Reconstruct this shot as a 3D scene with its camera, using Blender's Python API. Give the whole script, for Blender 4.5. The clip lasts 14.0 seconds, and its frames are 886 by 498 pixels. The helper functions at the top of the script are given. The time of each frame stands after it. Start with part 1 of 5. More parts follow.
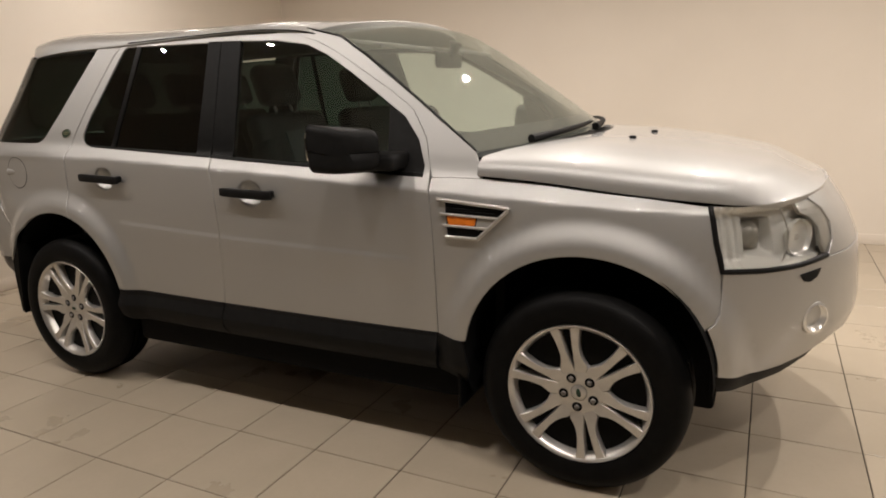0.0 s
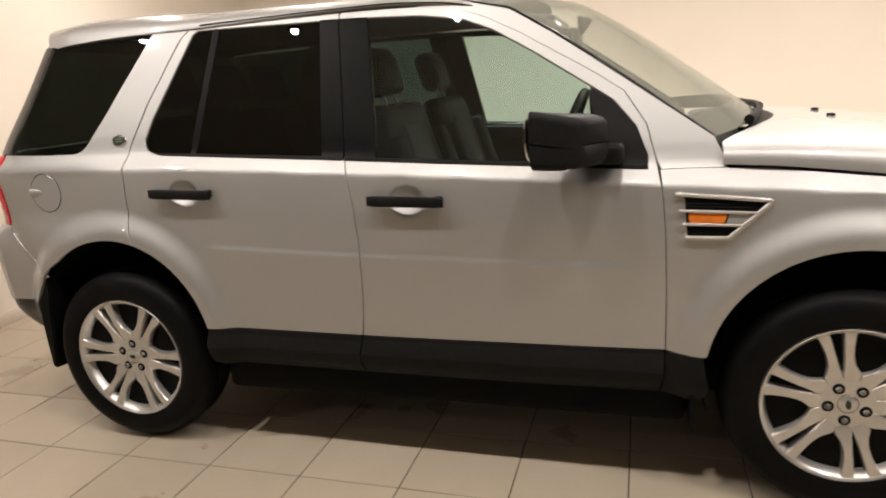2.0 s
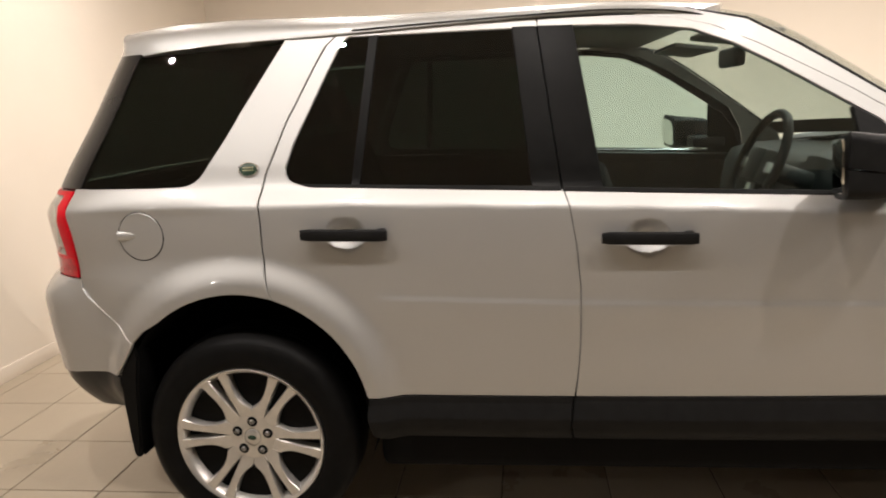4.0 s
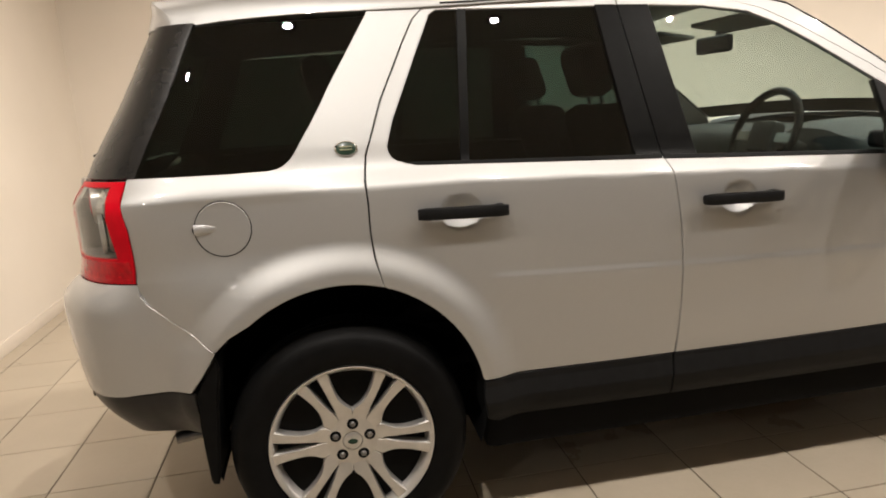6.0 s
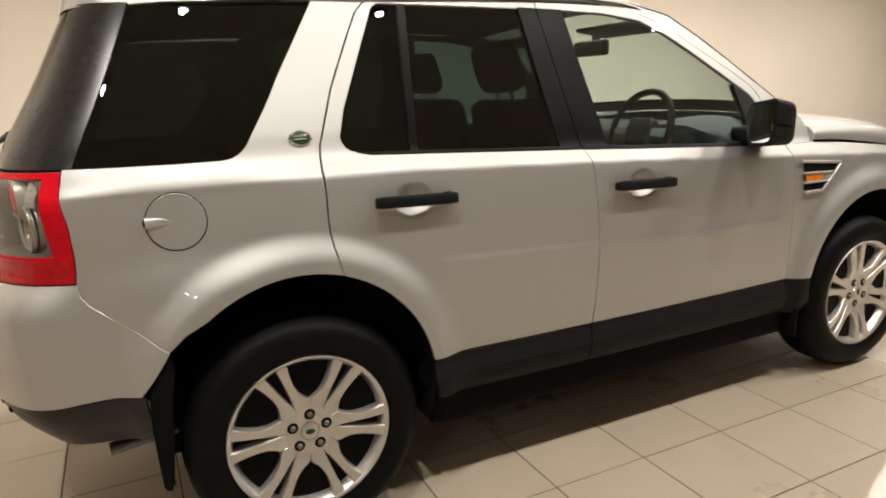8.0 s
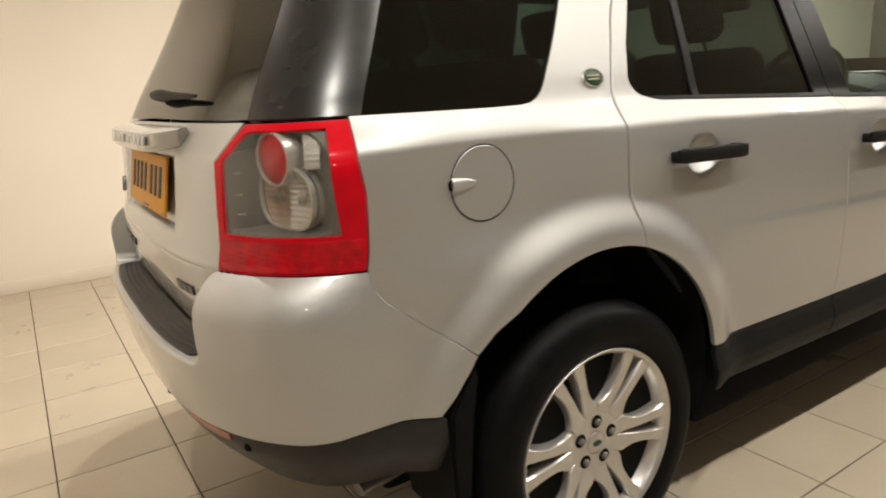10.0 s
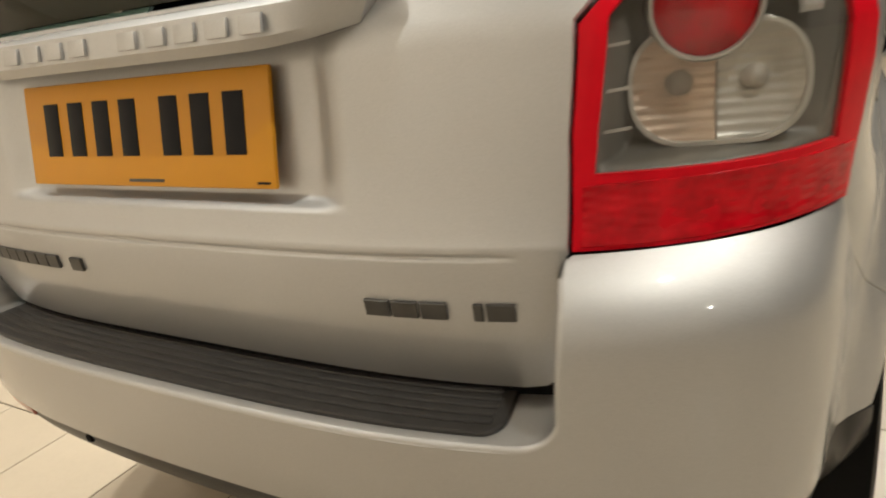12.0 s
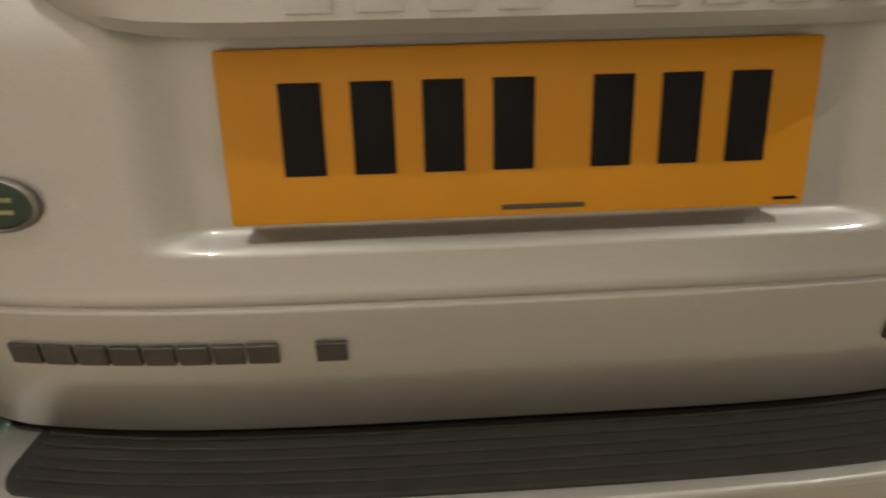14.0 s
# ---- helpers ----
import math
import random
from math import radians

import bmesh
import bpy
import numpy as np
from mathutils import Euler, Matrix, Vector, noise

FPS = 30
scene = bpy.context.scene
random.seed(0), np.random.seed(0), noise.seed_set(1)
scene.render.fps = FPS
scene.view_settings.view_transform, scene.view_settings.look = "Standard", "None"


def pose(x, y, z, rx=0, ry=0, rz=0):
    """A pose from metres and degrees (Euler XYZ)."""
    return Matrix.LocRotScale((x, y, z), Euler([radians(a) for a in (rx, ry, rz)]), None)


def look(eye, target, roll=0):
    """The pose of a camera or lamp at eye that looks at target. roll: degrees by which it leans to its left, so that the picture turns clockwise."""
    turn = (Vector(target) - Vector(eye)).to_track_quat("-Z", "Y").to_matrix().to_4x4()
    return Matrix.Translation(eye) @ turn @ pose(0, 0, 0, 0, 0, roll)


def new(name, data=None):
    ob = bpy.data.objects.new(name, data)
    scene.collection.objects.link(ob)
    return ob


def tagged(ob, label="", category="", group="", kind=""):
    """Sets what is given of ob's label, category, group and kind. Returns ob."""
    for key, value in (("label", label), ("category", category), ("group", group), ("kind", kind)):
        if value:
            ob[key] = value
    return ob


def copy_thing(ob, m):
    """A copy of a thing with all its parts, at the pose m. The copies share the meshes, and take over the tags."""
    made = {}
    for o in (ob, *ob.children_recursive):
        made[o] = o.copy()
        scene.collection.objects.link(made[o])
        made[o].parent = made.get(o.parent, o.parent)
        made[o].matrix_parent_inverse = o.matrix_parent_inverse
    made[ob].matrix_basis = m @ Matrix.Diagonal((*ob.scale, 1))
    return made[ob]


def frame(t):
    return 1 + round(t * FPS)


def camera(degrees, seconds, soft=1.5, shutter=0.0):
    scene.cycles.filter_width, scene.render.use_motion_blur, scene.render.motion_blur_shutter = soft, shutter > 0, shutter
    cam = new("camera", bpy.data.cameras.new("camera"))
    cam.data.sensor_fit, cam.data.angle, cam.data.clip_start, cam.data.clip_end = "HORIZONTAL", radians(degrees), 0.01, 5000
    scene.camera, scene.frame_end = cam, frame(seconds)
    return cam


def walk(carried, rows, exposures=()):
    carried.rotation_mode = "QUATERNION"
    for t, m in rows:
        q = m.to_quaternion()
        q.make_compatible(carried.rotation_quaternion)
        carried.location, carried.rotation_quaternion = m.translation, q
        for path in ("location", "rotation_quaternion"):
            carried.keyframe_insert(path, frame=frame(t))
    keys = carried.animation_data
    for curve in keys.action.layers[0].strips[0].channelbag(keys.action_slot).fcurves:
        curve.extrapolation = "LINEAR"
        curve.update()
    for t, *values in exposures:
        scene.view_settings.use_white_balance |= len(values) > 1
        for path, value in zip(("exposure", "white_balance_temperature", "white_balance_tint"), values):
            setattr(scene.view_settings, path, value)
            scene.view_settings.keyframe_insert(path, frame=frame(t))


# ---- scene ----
cam = camera(67.5, 14.0, soft=1.9, shutter=0.3)
PATH = [
    (0, (1.862, -3.018, 1.411), (1.002, -1.273, 0.946), -1.90),
    (0.5, (1.623, -3.040, 1.417), (0.823, -1.261, 0.976), -1.00),
    (1, (1.323, -3.015, 1.410), (0.540, -1.228, 0.970), -3.10),
    (1.5, (1.048, -3.005, 1.417), (0.393, -1.174, 0.950), -3.15),
    (2, (0.716, -3.02, 1.403), (0.144, -1.166, 0.919), -3.7),
    (2.5, (0.41, -2.97, 1.395), (-0.099, -1.094, 0.925), -4.3),
    (3, (0.112, -2.931, 1.407), (-0.321, -1.034, 0.945), -1.7),
    (3.5, (-0.119, -2.897, 1.449), (-0.421, -0.972, 0.997), -2.9),
    (4, (-0.396, -2.866, 1.425), (-0.645, -0.926, 1.005), -3.2),
    (6.5, (-1.476, -2.821, 1.376), (-0.938, -0.944, 0.945), -3.1),
    (7, (-1.569, -2.912, 1.397), (-0.857, -1.093, 0.968), -2.3),
    (9.5, (-2.201, -2.233, 1.319), (-1.272, -0.541, 0.797), -2.7),
    (10, (-2.434, -1.989, 1.264), (-1.396, -0.346, 0.79), -3.6),
    (10.5, (-2.58, -1.717, 1.233), (-1.407, -0.181, 0.719), -4.1),
    (11, (-2.694, -1.418, 1.213), (-1.305, -0.092, 0.653), -4.1),
    (11.5, (-2.753, -1.141, 1.194), (-1.205, -0.032, 0.583), -5.3),
    (12, (-2.73, -0.831, 1.166), (-1.115, 0.149, 0.51), -7.2),
    (12.5, (-2.745, -0.601, 1.157), (-0.998, 0.07, 0.451), -4.6),
    (13, (-2.785, -0.403, 1.182), (-0.953, -0.044, 0.464), -4.9),
    (13.5, (-2.742, -0.156, 1.194), (-0.907, -0.036, 0.407), -3.5),
    (14, (-2.683, 0.114, 1.248), (-0.921, 0.014, 0.306), -0.9),
]
walk(cam, [(t, look(eye, target, roll)) for t, eye, target, roll in PATH],
     exposures=[(0, -0.75, 6230, 8), (1, -0.57, 6200, 8), (1.5, -0.38, 6200, 8), (2, -0.19, 6200, 8), (4, -0.09, 6180, 8), (7, -0.06, 6180, 5), (9.5, 0.0, 6220, 3), (11, 0.05, 6150, 0), (11.5, 0.1, 6100, 0), (12, 0.07, 6100, 0), (12.5, -0.3, 6200, 0), (13.5, -0.35, 6300, 0), (14, -0.48, 6350, 0)])

# ---- light ----
CEIL = 3.0
world = bpy.data.worlds.new("world")
scene.world = world
world.use_nodes = True
world.node_tree.nodes["Background"].inputs[0].default_value = (1.0, 0.9, 0.78, 1)
world.node_tree.nodes["Background"].inputs[1].default_value = 0.02
scene.view_settings.exposure = 0.0
# watts of the ceiling spots: (x, back row, front row)
LAMP_ROWS = ((-2.62, 21, 31), (-1.44, 39, 28), (-0.29, 48, 25), (0.86, 56, 25), (2.0, 49, 28), (3.15, 62, 50))
# last three: guessed fill lamps added out of view, for the tail and back wall
LAMPS = [(x, 1.0, a) for x, a, b in LAMP_ROWS] + [(x, -1.8, b) for x, a, b in LAMP_ROWS] + [(-4.2, -4.6, 27), (4.9, 1.0, 80), (7.2, 1.0, 90)]


# ---- materials ----
def material(name):
    m = bpy.data.materials.new(name)
    m.use_nodes = True
    t = m.node_tree
    return m, t, t.nodes["Principled BSDF"]


def node(t, kind, **values):
    n = t.nodes.new(kind)
    for k, v in values.items():
        n.inputs[k.replace("_", " ")].default_value = v
    return n


def noise_at(t, scale, detail=4.0, rough=0.55):
    co = t.nodes.new("ShaderNodeTexCoord")
    n = node(t, "ShaderNodeTexNoise", Scale=scale, Detail=detail, Roughness=rough)
    t.links.new(co.outputs["Object"], n.inputs["Vector"])
    return n


def ramp_between(t, fac, a, b, lo=0.3, hi=0.7):
    r = t.nodes.new("ShaderNodeValToRGB")
    r.color_ramp.elements[0].position, r.color_ramp.elements[1].position = lo, hi
    r.color_ramp.elements[0].color, r.color_ramp.elements[1].color = (*a, 1), (*b, 1)
    t.links.new(fac, r.inputs[0])
    return r


def bump(t, bsdf, height, strength, distance):
    b = node(t, "ShaderNodeBump", Strength=strength, Distance=distance)
    t.links.new(height, b.inputs["Height"])
    t.links.new(b.outputs[0], bsdf.inputs["Normal"])
    return b


def plain(name, colour, rough=0.5, metal=0.0, vary=0.15, scale=30.0, relief=0.0, rough_vary=0.08, coat=0.0, spec=None):
    """A surface with its colour and roughness varied by noise, and a fine relief."""
    m, t, b = material(name)
    n = noise_at(t, scale)
    lo = tuple(c * (1 - vary) for c in colour)
    hi = tuple(min(1.0, c * (1 + vary)) for c in colour)
    r = ramp_between(t, n.outputs["Fac"], lo, hi)
    t.links.new(r.outputs[0], b.inputs["Base Color"])
    mr = node(t, "ShaderNodeMapRange", To_Min=max(0.0, rough - rough_vary), To_Max=min(1.0, rough + rough_vary))
    n2 = noise_at(t, scale * 0.17, 3.0)
    t.links.new(n2.outputs["Fac"], mr.inputs["Value"])
    t.links.new(mr.outputs[0], b.inputs["Roughness"])
    b.inputs["Metallic"].default_value = metal
    b.inputs["Coat Weight"].default_value = coat
    b.inputs["Specular IOR Level"].default_value = spec if spec is not None else 0.03 if max(colour) < 0.005 else 0.10 if max(colour) < 0.015 else 0.25 if max(colour) < 0.05 else 0.5
    b.inputs["Coat Roughness"].default_value = 0.06
    if relief:
        n3 = noise_at(t, scale * 12, 2.0)
        bump(t, b, n3.outputs["Fac"], 0.5, relief)
    return m


def paint_material():
    """Silver metallic paint: flakes under a clear coat, with a breath of dust."""
    m, t, b = material("silver_paint")
    flake = noise_at(t, 900, 1.0)
    dust_haze = noise_at(t, 1.7, 5.0)
    r = ramp_between(t, flake.outputs["Fac"], (0.44, 0.44, 0.433), (0.505, 0.505, 0.497))
    t.links.new(r.outputs[0], b.inputs["Base Color"])
    mr = node(t, "ShaderNodeMapRange", To_Min=0.51, To_Max=0.57)
    t.links.new(dust_haze.outputs["Fac"], mr.inputs["Value"])
    t.links.new(mr.outputs[0], b.inputs["Roughness"])
    b.inputs["Metallic"].default_value = 0.8
    b.inputs["Coat Weight"].default_value = 1.0
    b.inputs["Coat Roughness"].default_value = 0.05
    return m


def glass_material(name, tint, gloss_rough=0.0, facing=0.045, grazing=1.0, dust_haze=0.0):
    """Thin tinted pane: what is behind shows through, gloss by Fresnel, with a pale haze mixed in if asked."""
    m, t, b = material(name)
    t.nodes.remove(b)
    out = t.nodes["Material Output"]
    clear = node(t, "ShaderNodeBsdfTransparent", Color=(*tint, 1))
    gloss = node(t, "ShaderNodeBsdfGlossy", Roughness=gloss_rough)
    lw = node(t, "ShaderNodeLayerWeight", Blend=0.5)
    power = t.nodes.new("ShaderNodeMath")
    power.operation = "POWER"
    power.inputs[1].default_value = 5.0
    t.links.new(lw.outputs["Facing"], power.inputs[0])
    fres = node(t, "ShaderNodeMapRange", To_Min=facing, To_Max=grazing)
    t.links.new(power.outputs[0], fres.inputs["Value"])
    mix = t.nodes.new("ShaderNodeMixShader")
    t.links.new(fres.outputs[0], mix.inputs[0])
    t.links.new(clear.outputs[0], mix.inputs[1])
    t.links.new(gloss.outputs[0], mix.inputs[2])
    # pale diffuse mixed in to imitate the hazy reflected light on the windscreen
    if dust_haze:
        film = node(t, "ShaderNodeBsdfDiffuse", Color=(0.62, 0.64, 0.56, 1), Roughness=0.5)
        n = noise_at(t, 2.5, 5.0)
        amount = node(t, "ShaderNodeMapRange", To_Min=dust_haze * 0.8, To_Max=dust_haze * 1.2)
        t.links.new(n.outputs["Fac"], amount.inputs["Value"])
        veil = t.nodes.new("ShaderNodeMixShader")
        t.links.new(amount.outputs[0], veil.inputs[0])
        t.links.new(mix.outputs[0], veil.inputs[1])
        t.links.new(film.outputs[0], veil.inputs[2])
        mix = veil
    t.links.new(mix.outputs[0], out.inputs[0])
    return m


def tile_material():
    """Cream floor tile, satin glaze, each a little different, scuffed."""
    m, t, b = material("floor_tile")
    info = t.nodes.new("ShaderNodeObjectInfo")
    cloud = noise_at(t, 3.0, 6.0)
    speck = noise_at(t, 60.0, 3.0)
    place = t.nodes.new("ShaderNodeVectorMath")
    place.operation = "MULTIPLY_ADD"
    co = t.nodes.new("ShaderNodeTexCoord")
    t.links.new(info.outputs["Random"], place.inputs[0])
    place.inputs[1].default_value = (40, 90, 7)
    t.links.new(co.outputs["Object"], place.inputs[2])
    for n in (cloud, speck):
        t.links.new(place.outputs[0], n.inputs["Vector"])
    base = ramp_between(t, cloud.outputs["Fac"], (0.405, 0.347, 0.263), (0.45, 0.388, 0.298))
    hsv = node(t, "ShaderNodeHueSaturation")
    mr = node(t, "ShaderNodeMapRange", To_Min=0.96, To_Max=1.04)
    t.links.new(info.outputs["Random"], mr.inputs["Value"])
    t.links.new(mr.outputs[0], hsv.inputs["Value"])
    t.links.new(base.outputs[0], hsv.inputs["Color"])
    mul = t.nodes.new("ShaderNodeMixRGB")
    mul.blend_type = "MULTIPLY"
    mul.inputs[0].default_value = 0.07
    sp = ramp_between(t, speck.outputs["Fac"], (0.72, 0.68, 0.62), (1, 1, 1), 0.35, 0.55)
    t.links.new(hsv.outputs[0], mul.inputs[1])
    t.links.new(sp.outputs[0], mul.inputs[2])
    t.links.new(mul.outputs[0], b.inputs["Base Color"])
    rr = node(t, "ShaderNodeMapRange", To_Min=0.24, To_Max=0.34)
    t.links.new(cloud.outputs["Fac"], rr.inputs["Value"])
    t.links.new(rr.outputs[0], b.inputs["Roughness"])
    bump(t, b, speck.outputs["Fac"], 0.05, 0.002)
    return m


def wall_material():
    """Cream emulsion with roller texture and faint patches."""
    m, t, b = material("wall_paint")
    cloud = noise_at(t, 0.8, 5.0)
    fine = noise_at(t, 220.0, 3.0)
    base = ramp_between(t, cloud.outputs["Fac"], (0.70, 0.635, 0.545), (0.755, 0.69, 0.60))
    t.links.new(base.outputs[0], b.inputs["Base Color"])
    b.inputs["Roughness"].default_value = 0.75
    bump(t, b, fine.outputs["Fac"], 0.25, 0.003)
    return m


PAINT = paint_material()
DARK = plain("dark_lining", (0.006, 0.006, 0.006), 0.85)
PLASTIC = plain("black_plastic", (0.010, 0.010, 0.010), 0.5, vary=0.2, relief=0.0006)
GLOSSBLACK = plain("black_trim", (0.011, 0.011, 0.011), 0.36, rough_vary=0.1)
RUBBER = plain("rubber", (0.0052, 0.0051, 0.0050), 0.46, vary=0.25, relief=0.0006, spec=0.07)
ALLOY = plain("alloy", (0.58, 0.565, 0.54), 0.33, metal=0.75, vary=0.06, coat=0.4)
CHROME = plain("chrome", (0.75, 0.75, 0.74), 0.12, metal=1.0, vary=0.05)
STEEL = plain("brake_steel", (0.22, 0.21, 0.2), 0.45, metal=0.9, vary=0.25)
GREYTRIM = plain("grey_metal_badge", (0.075, 0.072, 0.066), 0.4, metal=0.6)
LEATHER = plain("black_leather", (0.0075, 0.008, 0.0075), 0.5, vary=0.2, relief=0.001)
CLOTH = plain("grey_seat_cloth", (0.024, 0.025, 0.023), 0.7, vary=0.2, scale=40, relief=0.001)
DASH = plain("dash_plastic", (0.028, 0.03, 0.028), 0.6, relief=0.0008)
LINING = plain("grey_lining", (0.21, 0.21, 0.19), 0.9)
GREEN = plain("green_badge", (0.014, 0.036, 0.022), 0.3, coat=0.4)
GOLD = plain("badge_gold", (0.30, 0.29, 0.17), 0.4, metal=0.6)
AMBER = plain("amber_lens", (0.75, 0.20, 0.02), 0.2, coat=0.6)
RED = plain("red_lens", (0.54, 0.002, 0.012), 0.34, vary=0.08, coat=0.14, spec=0.06)
DEEPRED = plain("deep_red_lens", (0.42, 0.001, 0.008), 0.2, vary=0.3, scale=45, coat=0.4, spec=0.12)
PILLAR = plain("satin_black_pillar", (0.016, 0.0155, 0.015), 0.27, rough_vary=0.06, spec=0.42)
DOORPILLAR = plain("door_pillar_black", (0.0065, 0.0065, 0.0063), 0.36, rough_vary=0.06, spec=0.05)
GREYLENS = plain("grey_lens", (0.50, 0.49, 0.46), 0.28, metal=0.4, vary=0.15)
TURNREF = plain("turn_reflector", (0.56, 0.45, 0.36), 0.3, metal=0.5, vary=0.15)
SOCKET = plain("lamp_socket", (0.34, 0.31, 0.27), 0.45)
SMOKE = plain("lamp_housing", (0.13, 0.125, 0.112), 0.45, vary=0.12)
BULB = plain("silver_reflector", (0.86, 0.85, 0.81), 0.24, metal=0.6, vary=0.1)
REFLECT = plain("bright_reflector", (0.95, 0.95, 0.93), 0.22, metal=0.3, vary=0.05)
WELL = plain("lamp_well", (0.36, 0.35, 0.32), 0.35, metal=0.3, vary=0.12)
BEZEL = plain("grey_bezel", (0.40, 0.39, 0.36), 0.4, vary=0.06)
PLATE = plain("yellow_plate", (0.56, 0.25, 0.003), 0.5, vary=0.04, scale=8)
INK = plain("black_ink", (0.012, 0.012, 0.014), 0.4)
VALANCE = plain("grey_plastic", (0.015, 0.0145, 0.014), 0.36, vary=0.2, relief=0.0004, spec=0.35)
PADRUB = plain("ribbed_pad", (0.033, 0.031, 0.029), 0.4, vary=0.15)
ORANGERED = plain("reflector_red", (0.34, 0.105, 0.075), 0.3, coat=0.5)
CLEAR = glass_material("clear_glass", (0.83, 0.91, 0.90))
PRIVACY = glass_material("privacy_glass", (0.21, 0.27, 0.25))
REARGLASS = glass_material("rear_glass", (0.36, 0.37, 0.355), facing=0.11)
SCREENGLASS = glass_material("screen_glass", (0.985, 1.0, 0.985), facing=0.07, grazing=0.6, dust_haze=0.11)
LENS = glass_material("lamp_lens", (0.97, 0.97, 0.96))
HEADLENS = glass_material("headlamp_lens", (0.97, 0.97, 0.96), facing=0.11)
TILE = tile_material()
GROUT = plain("grout", (0.055, 0.043, 0.030), 0.9)
WALL = wall_material()
# wall colour darkened to stand for the unlit side of the hall, out of view
SHADEWALL = plain("shade_dark_wall", (0.12, 0.108, 0.093), 0.8, scale=3)
CEILING = plain("ceiling_paint", (0.62, 0.585, 0.53), 0.85, vary=0.03, scale=2)
SKIRT = plain("skirting_paint", (0.70, 0.63, 0.54), 0.55, vary=0.05, scale=3)
MIRROR = plain("mirror_glass", (0.85, 0.87, 0.85), 0.02, metal=1.0, vary=0.01, rough_vary=0.005)

# ---- mesh helpers ----


def link(name, mesh, mats, parent=None, label=""):
    ob = new(name, mesh)
    for m in mats if isinstance(mats, (list, tuple)) else [mats]:
        mesh.materials.append(m)
    if parent:
        ob.parent = parent
    return tagged(ob, label)


def part(name, bm, mat, parent=None, label="", smooth=35):
    mesh = bpy.data.meshes.new(name)
    bmesh.ops.recalc_face_normals(bm, faces=bm.faces[:])
    bm.to_mesh(mesh)
    bm.free()
    if smooth:
        mesh.shade_smooth()
        mesh.set_sharp_from_angle(angle=radians(smooth))
    return link(name, mesh, mat, parent, label)


def box_into(bm, x0, x1, y0, y1, z0, z1, r=0.0, seg=2, m=None):
    got = bmesh.ops.create_cube(bm, size=1.0)
    vs = got["verts"]
    for v in vs:
        v.co = Vector(((x0 + x1) / 2 + v.co.x * (x1 - x0), (y0 + y1) / 2 + v.co.y * (y1 - y0), (z0 + z1) / 2 + v.co.z * (z1 - z0)))
    if r:
        es = list({e for v in vs for e in v.link_edges})
        got = bmesh.ops.bevel(bm, geom=es, offset=r, segments=seg, profile=0.5, affect="EDGES", clamp_overlap=True)
        vs = list({v for f in got["faces"] for v in f.verts} | {v for v in vs if v.is_valid})
    if m is not None:
        bmesh.ops.transform(bm, matrix=m, verts=vs)
    return vs


def box(name, dims, mat, parent=None, label="", r=0.004, seg=2, m=None):
    bm = bmesh.new()
    box_into(bm, *dims, r=r, seg=seg, m=m)
    return part(name, bm, mat, parent, label)


def lathe(name, profile, mat, parent=None, label="", n=64, axis="y", m=None, smooth=40, ring=False):
    """Turns (radius, height) pairs about the y (or z, x) axis."""
    bm = bmesh.new()
    rings = []
    for r, h in profile:
        loop = []
        for k in range(n):
            a = 2 * math.pi * k / n
            c, s = r * math.cos(a), r * math.sin(a)
            loop.append(bm.verts.new((c, h, s) if axis == "y" else (c, s, h) if axis == "z" else (h, c, s)))
        rings.append(loop)
    for a, b in zip(rings, rings[1:]):
        for k in range(n):
            bm.faces.new((a[k], a[(k + 1) % n], b[(k + 1) % n], b[k]))
    if ring:
        for k in range(n):
            bm.faces.new((rings[-1][k], rings[-1][(k + 1) % n], rings[0][(k + 1) % n], rings[0][k]))
    bmesh.ops.remove_doubles(bm, verts=bm.verts[:], dist=1e-6)
    bmesh.ops.holes_fill(bm, edges=[e for e in bm.edges if e.is_boundary], sides=0)
    if m is not None:
        bm.transform(m)
    return part(name, bm, mat, parent, label, smooth)


def tube(name, points, radius, mat, parent=None, label="", n=8, flat=1.0):
    """A round bar along points; flat squeezes it upwards."""
    bm = bmesh.new()
    pts = [Vector(p) for p in points]
    rings = []
    for i, p in enumerate(pts):
        d = (pts[min(i + 1, len(pts) - 1)] - pts[max(i - 1, 0)]).normalized()
        side = d.cross(Vector((0, 0, 1)))
        side = side.normalized() if side.length > 1e-4 else Vector((1, 0, 0))
        up = side.cross(d)
        r = radius[i] if isinstance(radius, (list, tuple)) else radius
        rings.append([bm.verts.new(p + side * r * math.cos(2 * math.pi * k / n) + up * r * flat * math.sin(2 * math.pi * k / n)) for k in range(n)])
    for a, b in zip(rings, rings[1:]):
        for k in range(n):
            bm.faces.new((a[k], a[(k + 1) % n], b[(k + 1) % n], b[k]))
    bm.faces.new(rings[0])
    bm.faces.new(rings[-1])
    return part(name, bm, mat, parent, label, 50)


def arange_cuts(lo, hi, step):
    n = max(1, int(math.ceil((hi - lo) / step)))
    return [lo + (hi - lo) * k / n for k in range(1, n)]


